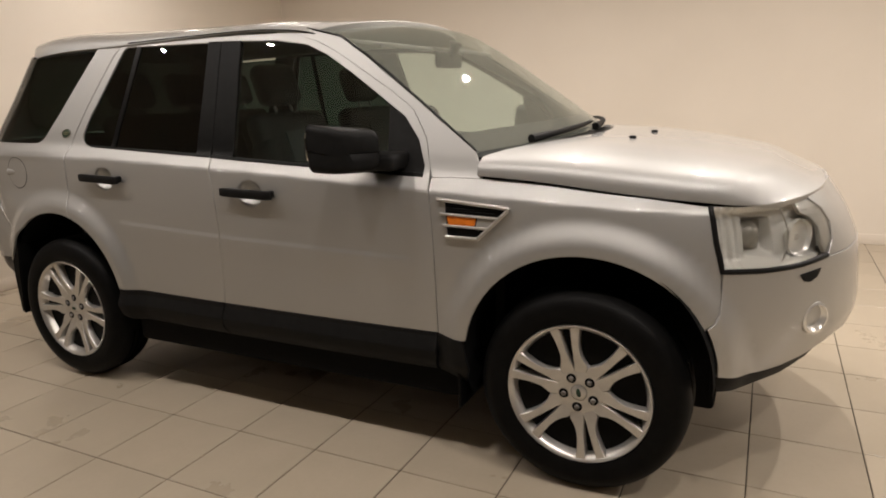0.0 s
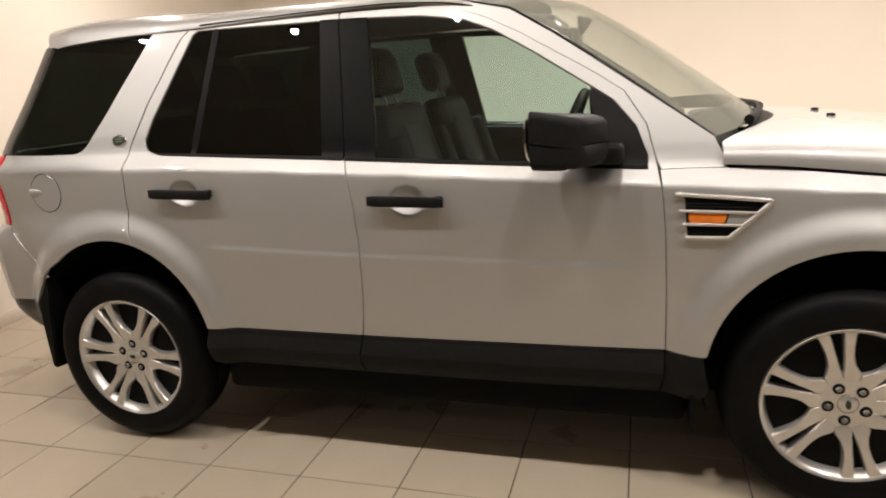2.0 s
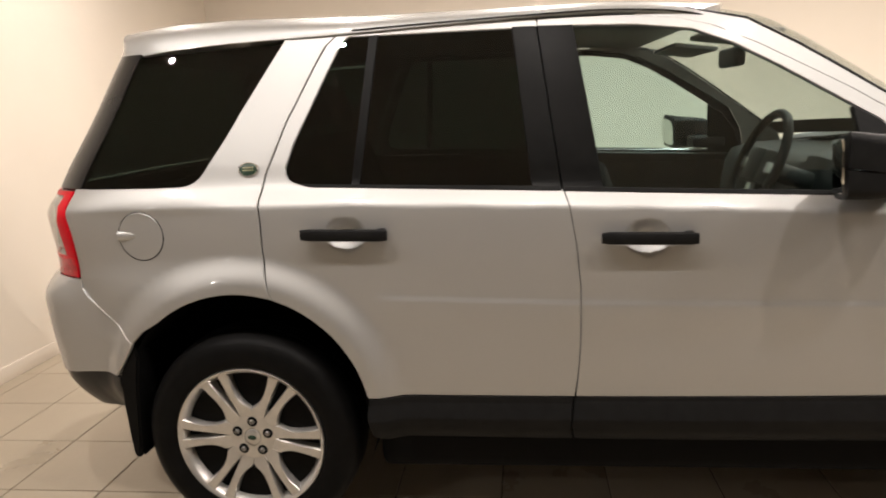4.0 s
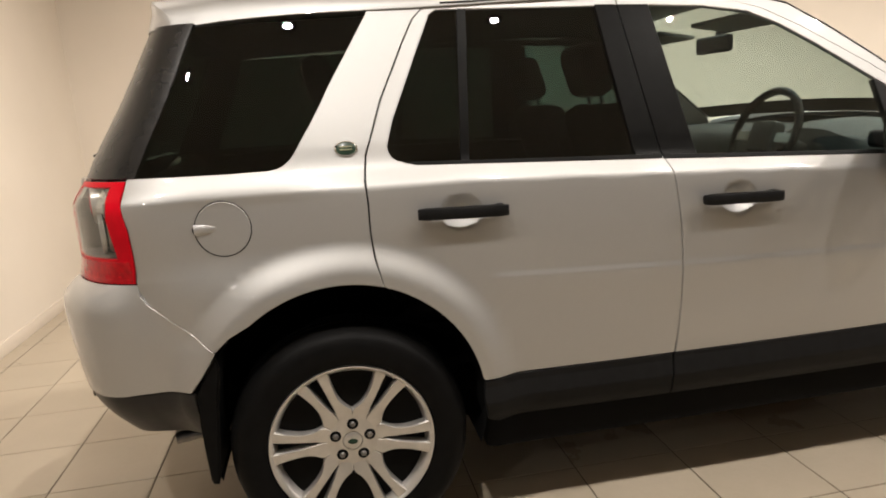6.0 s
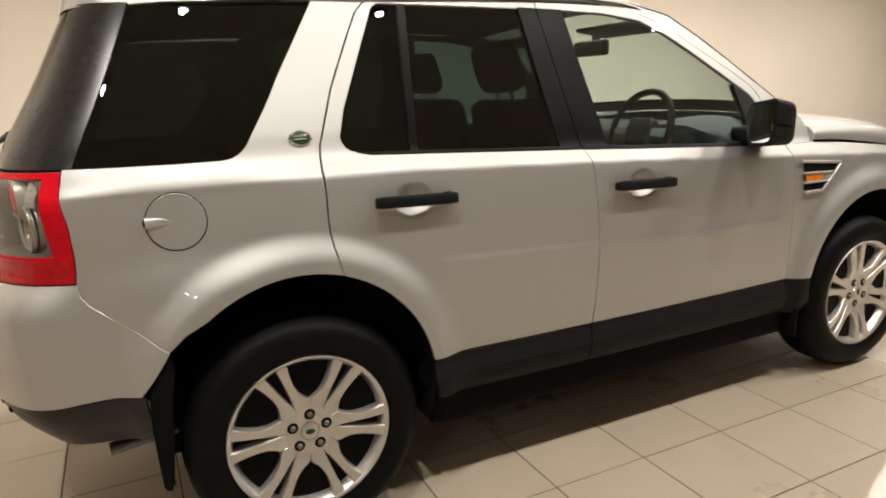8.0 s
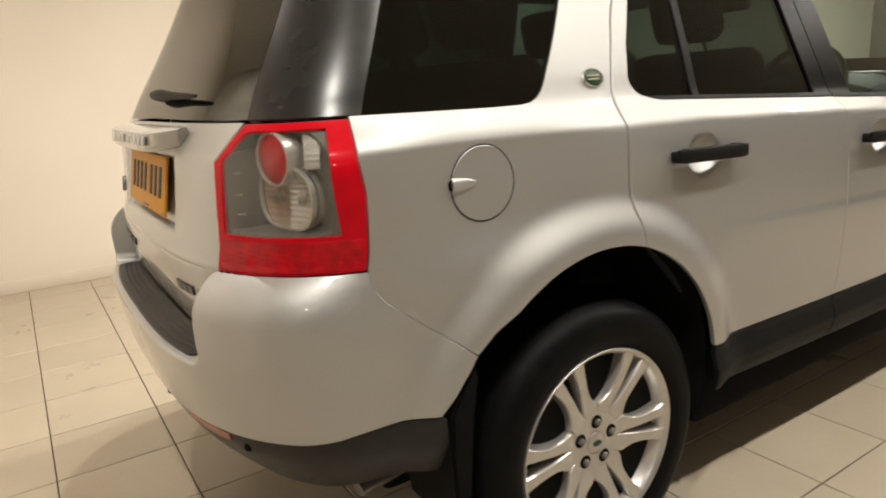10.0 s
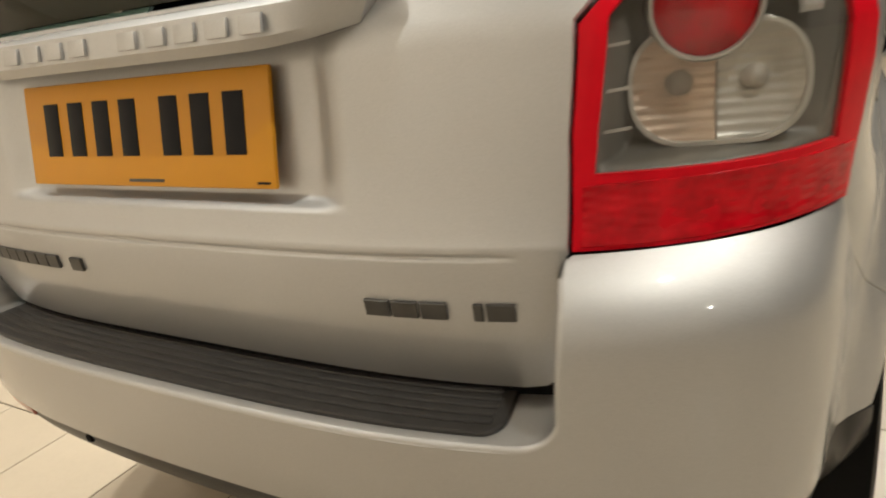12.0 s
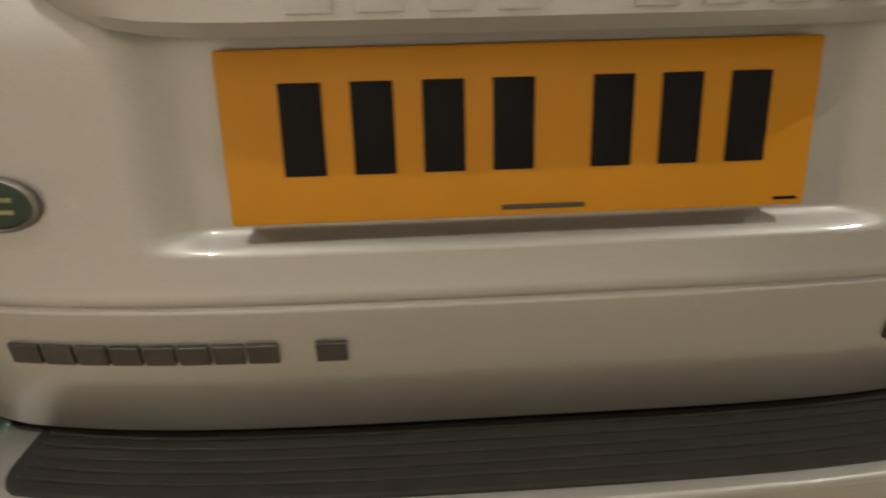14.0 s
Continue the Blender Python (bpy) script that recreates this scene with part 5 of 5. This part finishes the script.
            lathe("parking_sensor", [(0.0, -0.004), (0.007, -0.0035), (0.0095, -0.001), (0.010, 0.006)], DARK, v, "small round black sensor", 20, m=m)
    tube("exhaust_tip", [(-1.60, -0.66, 0.378), (-1.78, -0.68, 0.370), (-1.893, -0.692, 0.360)], 0.027, STEEL, ob, "dull steel exhaust tip", 16, 0.7)
    return ob


rear_bumper()


# ---- wheels ----
SLOT_HALF = knots((0.06, 0.0002), (0.094, 0.0003), (0.105, 0.0022), (0.127, 0.0055), (0.17, 0.0110), (0.205, 0.0148), (0.243, 0.0182))
SPOKE_WIDE = knots((0.06, 0.030), (0.09, 0.046), (0.104, 0.0500), (0.113, 0.0435), (0.127, 0.0350), (0.145, 0.0295), (0.17, 0.0272), (0.205, 0.0300), (0.230, 0.0350), (0.243, 0.0385))


def wheel_mesh():
    hub = lathe("wheel", [(0.205, 0.15), (0.225, 0.12), (0.222, 0.02), (0.236, -0.025), (0.246, -0.038), (0.2525, -0.041), (0.2545, -0.038), (0.2555, -0.030), (0.252, -0.02), (0.245, 0.0), (0.24, 0.15)], ALLOY, car, "silver twin-spoke alloy wheel", 96)
    lathe("tyre", [(0.235, 0.13), (0.25, 0.165), (0.29, 0.182), (0.335, 0.178), (0.358, 0.160), (0.3690, 0.128), (0.3690, 0.112), (0.3620, 0.111), (0.3620, 0.104), (0.3700, 0.103), (0.3703, 0.081), (0.3630, 0.080), (0.3630, 0.073), (0.3705, 0.072), (0.3700, 0.050), (0.3630, 0.049), (0.3630, 0.042), (0.3695, 0.041), (0.368, 0.015), (0.360, -0.018), (0.338, -0.040), (0.312, -0.0485), (0.306, -0.0478), (0.300, -0.049), (0.275, -0.047), (0.259, -0.040), (0.2545, -0.030), (0.245, 0.0)], RUBBER, hub, "black road tyre", 96)
    lathe("hub_face", [(0.0, -0.012), (0.028, -0.012), (0.032, -0.016), (0.050, -0.014), (0.075, -0.0140), (0.094, -0.0135), (0.103, -0.010), (0.107, -0.002), (0.103, 0.03)], ALLOY, hub, "", 48)
    lathe("centre_cap", [(0.0, -0.0215), (0.020, -0.0205), (0.027, -0.017), (0.029, -0.012)], ALLOY, hub, "", 32)
    lathe("cap_badge", [(0.0, -0.0232), (0.010, -0.0228), (0.0135, -0.0212), (0.014, -0.019)], GREEN, hub, "green oval badge", 24, m=Matrix.Diagonal((1.15, 1, 0.65, 1)))
    lathe("brake_disc", [(0.06, 0.075), (0.06, 0.065), (0.158, 0.065), (0.16, 0.068), (0.16, 0.085), (0.158, 0.088), (0.06, 0.088)], STEEL, hub, "worn steel brake disc", 64)
    # black disc added to close the wheel, for the darkness behind the spokes
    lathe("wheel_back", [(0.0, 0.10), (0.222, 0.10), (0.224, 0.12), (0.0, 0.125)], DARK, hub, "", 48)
    for k in range(5):
        a = math.radians(18 + 72 * k)
        m = pose(0.0555 * math.cos(a), 0, 0.0555 * math.sin(a))
        # black disc on the hub, coloured as the shade in the nut's recess
        lathe("nut_well", [(0.0, -0.0155), (0.0150, -0.0155), (0.0165, -0.0163), (0.0178, -0.0150), (0.0178, -0.008)], DARK, hub, "", 20, m=m)
        lathe("wheel_nut", [(0.0, -0.0245), (0.007, -0.024), (0.0098, -0.020), (0.0104, -0.010)], STEEL, hub, "", 6, m=m, smooth=20)
    for k in range(6):
        for sgn in (1, -1):
            base = math.radians(60 * k)
            bm = bmesh.new()
            secs = []
            for i in range(20):
                t = i / 19
                r = 0.060 + 0.184 * t
                half = float(SPOKE_WIDE(r)) / 2
                off = (float(SLOT_HALF(r)) + half) * sgn
                face = -0.0105 - 0.012 * math.sin(t * math.pi * 0.9) - 0.020 * t**2
                back = face + 0.040 - 0.008 * t
                wall = min(half * 0.18, 0.0032)
                sec = []
                for dx, yy in ((-half + wall, face), (half - wall, face), (half, face + 0.005), (half * 1.03, back), (-half * 1.03, back), (-half, face + 0.005)):
                    lx, lz = math.sqrt(max(r * r - (off + dx) ** 2, 1e-6)), off + dx
                    sec.append(bm.verts.new((lx * math.cos(base) - lz * math.sin(base), yy, lx * math.sin(base) + lz * math.cos(base))))
                secs.append(sec)
            for a, b in zip(secs, secs[1:]):
                for q in range(6):
                    bm.faces.new((a[q], a[(q + 1) % 6], b[(q + 1) % 6], b[q]))
            bm.faces.new(secs[0])
            bm.faces.new(secs[-1])
            part("spoke", bm, ALLOY, hub, "", 28)
    return hub


def wheels():
    first = wheel_mesh()
    spots = ((1.33, -0.888, -102, 1), (-1.33, -0.890, 4, 1), (1.33, 0.888, 40, -1), (-1.33, 0.890, 11, -1))
    for k, (x, y, turn, side) in enumerate(spots):
        m = pose(x, y, 0.3705) @ pose(0, 0, 0, 0, 0, 0 if side == 1 else 180) @ pose(0, 0, 0, 0, turn, 0)
        if k:
            copy_thing(first, m)
        else:
            keep = m
    first.matrix_basis = keep


wheels()


# ---- arches, underside, flaps ----
def underside():
    for ax, az, ar in ARCHES:
        for side in (1, -1):
            bm = bmesh.new()
            rings = []
            for y in (0.905, 0.55):
                rings.append([bm.verts.new((ax + (ar + 0.012) * math.cos(a), -side * y, max(0.30, az + (ar + 0.012) * math.sin(a)))) for a in [math.radians((-4 if ax > 0 else -22) + (206 if ax > 0 else 224) * k / 30) for k in range(31)]])
            for a, b in zip(rings, rings[1:]):
                for k in range(30):
                    bm.faces.new((a[k], a[k + 1], b[k + 1], b[k]))
            bm.faces.new(rings[1])
            part("arch_liner", bm, DARK, car, "black arch liner", 60)
    box("underbody", (-1.75, 1.75, -0.54, 0.54, 0.205, 0.50), DARK, car, "dark underbody", r=0.02)
    for side in (1, -1):
        y0, y1 = sorted((-side * 0.50, -side * 0.875))
        box("sill", (-0.90, 0.865, y0, y1, 0.245, 0.48), DARK, car, "black sill underside", r=0.03)
        y0, y1 = sorted((-side * 0.70, -side * 0.925))
        bm = bmesh.new()
        ring = [(-1.697, 0.700), (-1.735, 0.640), (-1.762, 0.590), (-1.766, 0.50), (-1.763, 0.40), (-1.758, 0.312), (-1.752, 0.301), (-1.738, 0.298), (-1.728, 0.33), (-1.716, 0.45), (-1.705, 0.56), (-1.688, 0.66)]
        face = bm.faces.new([bm.verts.new((x, -side * 0.922, z)) for x, z in ring])
        got = bmesh.ops.extrude_face_region(bm, geom=[face])
        bmesh.ops.translate(bm, vec=(0, side * 0.215, 0), verts=[v for v in got["geom"] if isinstance(v, bmesh.types.BMVert)])
        bmesh.ops.bevel(bm, geom=[e for e in bm.edges if abs(abs(e.verts[0].co.y) - 0.922) < 1e-4 and abs(abs(e.verts[1].co.y) - 0.922) < 1e-4], offset=0.006, segments=2, affect="EDGES")
        part("mud_flap", bm, RUBBER, car, "black rubber mud flap", 30)
        # added black block that shuts out light between arch liner and bumper
        box("arch_bracket", (1.742, 1.765, -side * 0.70 - 0.08, -side * 0.70 + 0.08, 0.378, 0.60), DARK, car, "black block added to close the front arch to light", r=0.006)
        box("mud_flap", (0.872, 0.888, y0, y1, 0.235, 0.46), RUBBER, car, "black rubber mud flap", r=0.006)
    # bulkheads that close the shell to the light
    box("floor_pan", (-1.9, 1.0, -0.72, 0.72, 0.50, 0.53), DARK, car, "dark cabin floor", r=0.005)
    box("bulkhead", (0.98, 1.02, -0.80, 0.80, 0.45, 1.10), DARK, car, "dark bulkhead", r=0.005)
    box("engine_tray", (1.02, 1.95, -0.52, 0.52, 0.45, 1.0), DARK, car, "dark engine cover", r=0.02)
    box("rear_panel", (-2.06, -2.03, -0.58, 0.58, 0.45, 1.15), DARK, car, "dark rear panel", r=0.005)
    for side in (1, -1):
        panel("door_card", flank((-1.75, 0.96), (-1.18, 0.92), (-0.88, 0.60), (0.85, 0.60), (0.85, 1.095), (-0.28, 1.155), (-1.85, 1.19)), skin(-0.055, False), (DASH, DARK), car, "dark interior door lining", side, step=(0.1, 0.06), thick=0.01)


underside()


# ---- cabin ----
def seat(x, y, rear=False):
    w = 0.26 if not rear else 0.62
    ob = box("seat", (x - 0.26, x + 0.26, y - w, y + w, 0.62, 0.80), LEATHER, car, "black leather seat", r=0.05, seg=3)
    m = pose(x - 0.24, 0, 0.76) @ pose(0, 0, 0, 0, -18, 0) @ pose(-(x - 0.24), 0, -0.76)
    bm = bmesh.new()
    box_into(bm, x - 0.30, x - 0.18, y - w, y + w, 0.70, 1.36, r=0.05, seg=3, m=m)
    if not rear:
        for s in (1, -1):
            box_into(bm, x - 0.27, x - 0.13, y + s * w - 0.045, y + s * w + 0.045, 0.74, 1.22, r=0.035, seg=3, m=m)
    part("backrest", bm, LEATHER, ob)
    for yy in ((y,) if not rear else (y - 0.40, y + 0.40)):
        box("seat_panel", (x - 0.185, x - 0.172, yy - 0.12, yy + 0.12, 0.78, 1.25), CLOTH, ob, "dark grey ribbed centre panel", r=0.005, m=m)
        for k in range(4):
            box("stitch_line", (x - 0.1725, x - 0.1705, yy - 0.118, yy + 0.118, 0.86 + 0.1 * k, 0.863 + 0.1 * k), LEATHER, ob, r=0, m=m)
    for yy in ((y,) if not rear else (y - 0.40, y, y + 0.40)):
        bm = bmesh.new()
        box_into(bm, x - 0.285, x - 0.185, yy - 0.135, yy + 0.135, 1.395, 1.595, r=0.045, seg=3, m=m)
        part("headrest", bm, LEATHER, ob)
        for s in (1, -1):
            box("headrest_post", (x - 0.243, x - 0.231, yy + s * 0.06 - 0.006, yy + s * 0.06 + 0.006, 1.33, 1.41), STEEL, ob, r=0.002, seg=1, m=m)
    return ob


seat(0.14, -0.37)
seat(0.14, 0.37)
seat(-0.85, 0.0, True)


def dashboard():
    bm = bmesh.new()
    prof = [(0.64, 0.70), (0.62, 0.95), (0.64, 1.08), (0.67, 1.135), (0.75, 1.16), (0.90, 1.165), (1.06, 1.165), (1.08, 0.80)]
    secs = []
    for k in range(17):
        y = -0.74 + 1.48 * k / 16
        hood = 0.045 * math.exp(-(((y + 0.37) / 0.17) ** 4))
        secs.append([bm.verts.new((x - (0.03 if 0 < i < 5 else 0) * (hood > 0.02), y, z + (hood if 2 < i < 6 else 0))) for i, (x, z) in enumerate(prof)])
    for a, b in zip(secs, secs[1:]):
        for k in range(len(prof)):
            bm.faces.new((a[k], a[(k + 1) % len(prof)], b[(k + 1) % len(prof)], b[k]))
    bm.faces.new(secs[0])
    bm.faces.new(secs[-1])
    ob = part("dashboard", bm, DASH, car, "dark grey dashboard", 45)
    # steering wheel, at the right-hand seat
    m = pose(0.435, -0.37, 1.165) @ pose(0, 0, 0, 0, 22, 0)
    bm = bmesh.new()
    R, r = 0.185, 0.016
    for i in range(48):
        for j in range(10):
            a, b = 2 * math.pi * i / 48, 2 * math.pi * j / 10
            bm.verts.new((r * math.sin(b), (R + r * math.cos(b)) * math.cos(a), (R + r * math.cos(b)) * math.sin(a)))
    bm.verts.ensure_lookup_table()
    for i in range(48):
        for j in range(10):
            bm.faces.new([bm.verts[q] for q in (i * 10 + j, ((i + 1) % 48) * 10 + j, ((i + 1) % 48) * 10 + (j + 1) % 10, i * 10 + (j + 1) % 10)])
    bm.transform(m)
    wheel = part("steering_wheel", bm, LEATHER, car, "black leather steering wheel", 60)
    box("wheel_boss", (-0.02, 0.04, -0.075, 0.075, -0.07, 0.06), DASH, wheel, r=0.02, m=m)
    for y0, y1, z0, z1 in ((-0.18, -0.06, -0.025, 0.015), (0.06, 0.18, -0.025, 0.015), (-0.02, 0.02, -0.18, -0.06)):
        box("wheel_spoke", (0.0, 0.018, y0, y1, z0, z1), BULB, wheel, r=0.004, m=m)
    tube("steering_column", [(0.46, -0.37, 1.15), (0.66, -0.37, 1.07)], 0.035, DASH, wheel, "", 12)
    mm = pose(0.44, 0.0, 1.553)
    mir = box("inner_mirror", (-0.02, 0.018, -0.125, 0.125, -0.038, 0.038), PLASTIC, car, "black interior mirror", r=0.016, seg=3, m=mm)
    tube("mirror_stalk", [(0.45, 0, 1.565), (0.47, 0, 1.60), (0.48, 0, 1.635)], [0.012, 0.022, 0.035], PLASTIC, mir, "", 10)
    for y0, y1 in ((-0.60, -0.13), (0.13, 0.60)):
        box("sun_visor", (-0.09, 0.09, y0, y1, -0.009, 0.009), LINING, car, "grey folded sun visor", r=0.006, m=pose(0.335, 0, 1.612, 0, 9, 0))
    return ob


dashboard()


# ---- door mirrors and badges ----
def door_mirror(side):
    """Boxy housing in an upper cap and a lower shell, swept back towards its outer end."""
    mring = 28
    def half(name, z0, z1, r0, r1, inset, label):
        bm = bmesh.new()
        rings = []
        for t, shrink in ((0.0, 0.006), (0.03, 0.0), (0.35, 0.0), (0.62, 0.002), (0.80, 0.007), (0.90, 0.014), (0.96, 0.022), (1.0, 0.036)):
            ya, yb = -1.116 + inset + shrink, -0.962 - inset - shrink * 0.6
            za, zb = z0 + (shrink * 0.8 if r0 > 0.01 else 0.0), z1 - (shrink * 0.8 if r1 > 0.01 else 0.0)
            ring = []
            for cy, cz, r, a0 in ((yb, zb, r1, 0), (ya, zb, r1, 90), (ya, za, r0, 180), (yb, za, r0, 270)):
                for k in range(6):
                    an = math.radians(a0 + 18 * k)
                    oy = cy - r * (1 if a0 in (0, 270) else -1) + r * math.cos(an)
                    oz = cz - r * (1 if a0 < 180 else -1) + r * math.sin(an)
                    c = (oy + 1.04) / 0.078
                    deep = 0.164 + 0.058 * c - 0.020 * c * c
                    lean = -0.012 * c * (1 - t) - 0.010 * t * (oz > 1.21)
                    ring.append(bm.verts.new((0.425 + (0.018 * c - 0.006) * (1 - t) + deep * t, side * oy, oz + lean)))
            rings.append(ring)
        n = len(rings[0])
        for a, b in zip(rings, rings[1:]):
            for k in range(n):
                bm.faces.new((a[k], a[(k + 1) % n], b[(k + 1) % n], b[k]))
        bm.faces.new(rings[0])
        bm.faces.new(rings[-1])
        return bm, label, name
    bm, label, name = half("door_mirror", 1.2075, 1.302, 0.003, 0.024, 0.0, "black plastic door mirror")
    ob = part(name, bm, PLASTIC, car, label, 40)
    bm, label, name = half("lower_shell", 1.131, 1.2045, 0.026, 0.003, 0.0025, "")
    part(name, bm, PLASTIC, ob, label, 40)
    bm = bmesh.new()
    ring = []
    for x in (0.4080, 0.4125):
        r = []
        for a in range(mring):
            an = 2 * math.pi * a / mring
            c, s = math.cos(an), math.sin(an)
            r.append(bm.verts.new((x + 0.018 * c - 0.006 * s, side * (-1.039 + 0.068 * math.copysign(abs(c) ** 0.55, c)), 1.217 + 0.071 * math.copysign(abs(s) ** 0.55, s) - 0.012 * c)))
        ring.append(r)
    for k in range(mring):
        bm.faces.new((ring[0][k], ring[0][(k + 1) % mring], ring[1][(k + 1) % mring], ring[1][k]))
    bm.faces.new(ring[0])
    bm.faces.new(ring[1])
    part("mirror_glass", bm, MIRROR, ob, "mirror glass", 30)
    y0, y1 = sorted((side * -0.82, side * -0.98))
    box("mirror_arm", (0.50, 0.665, y0, y1, 1.134, 1.196), PLASTIC, ob, r=0.018, seg=3)


def oval_badge(x, z, parent, w=0.032, h=0.0225):
    p = shell(np.array([sx(x, z)]), np.array([z]), 0.0)[0]
    m = pose(p[0], p[1], p[2], -22, 0, 0)
    lathe("badge", [(0.0, -0.0045), (0.8, -0.004), (0.97, -0.002), (1.0, 0.003)], GREEN, parent, "green oval badge", 40, m=m @ Matrix.Diagonal((w, 1, h, 1)))
    lathe("badge_rim", [(0.90, -0.0042), (0.97, -0.006), (1.06, -0.0035), (1.08, 0.003)], CHROME, parent, "", 40, m=m @ Matrix.Diagonal((w, 1, h, 1)), ring=True)
    for k in (-1, 1):
        box("badge_bar", (-0.018, 0.018, -0.0058, -0.003, -0.0017 + k * 0.0045, 0.0017 + k * 0.0045), GOLD, parent, r=0.0005, m=m)


door_mirror(1)
door_mirror(-1)
def tail_badge(parent):
    z, y = 1.015, -0.470
    p = shell(np.array([-sy(abs(y), z)]), np.array([z]), 0.0)[0]
    m = pose(p[0], p[1], p[2], 0, 0, -97) @ pose(0, 0, 0, -8, 0, 0)
    lathe("badge", [(0.0, -0.0065), (0.8, -0.006), (0.97, -0.004), (1.0, 0.003)], GREEN, parent, "green oval badge", 40, m=m @ Matrix.Diagonal((0.036, 1, 0.0235, 1)))
    lathe("badge_rim", [(0.90, -0.0062), (0.97, -0.008), (1.06, -0.0055), (1.08, 0.003)], STEEL, parent, "", 40, m=m @ Matrix.Diagonal((0.036, 1, 0.0235, 1)), ring=True)
    for k in (-1, 1):
        box("badge_bar", (-0.017, 0.017, -0.0080, -0.004, -0.0020 + k * 0.0055, 0.0020 + k * 0.0055), GOLD, parent, r=0.0005, m=m)


tail_badge([o for o in car.children if o.name.startswith("tailgate")][0])
oval_badge(-1.265, 1.263, [o for o in car.children if o.name.startswith("rear_quarter")][0])


# ---- ceiling spots ----
def downlights():
    first = None
    for x, y, watts in LAMPS:
        if first is None:
            first = lathe("downlight", [(0.030, -0.002), (0.036, -0.012), (0.052, -0.010), (0.056, 0.0), (0.05, 0.004)], CHROME, None, "", 32, "z")
            tagged(first, "round recessed ceiling spotlight, lit; some added as unseen fill", "ceiling light", "ceiling spotlights")
            first.location = (x, y, CEIL)
        else:
            copy_thing(first, pose(x, y, CEIL))
        d = bpy.data.lights.new("spot_bulb", "AREA")
        d.shape, d.size, d.energy, d.color = "DISK", 0.05, watts, (1.0, 0.875, 0.785)
        ob = new("spot_bulb", d)
        ob.location = (x, y, CEIL - 0.016)


downlights()
floor()
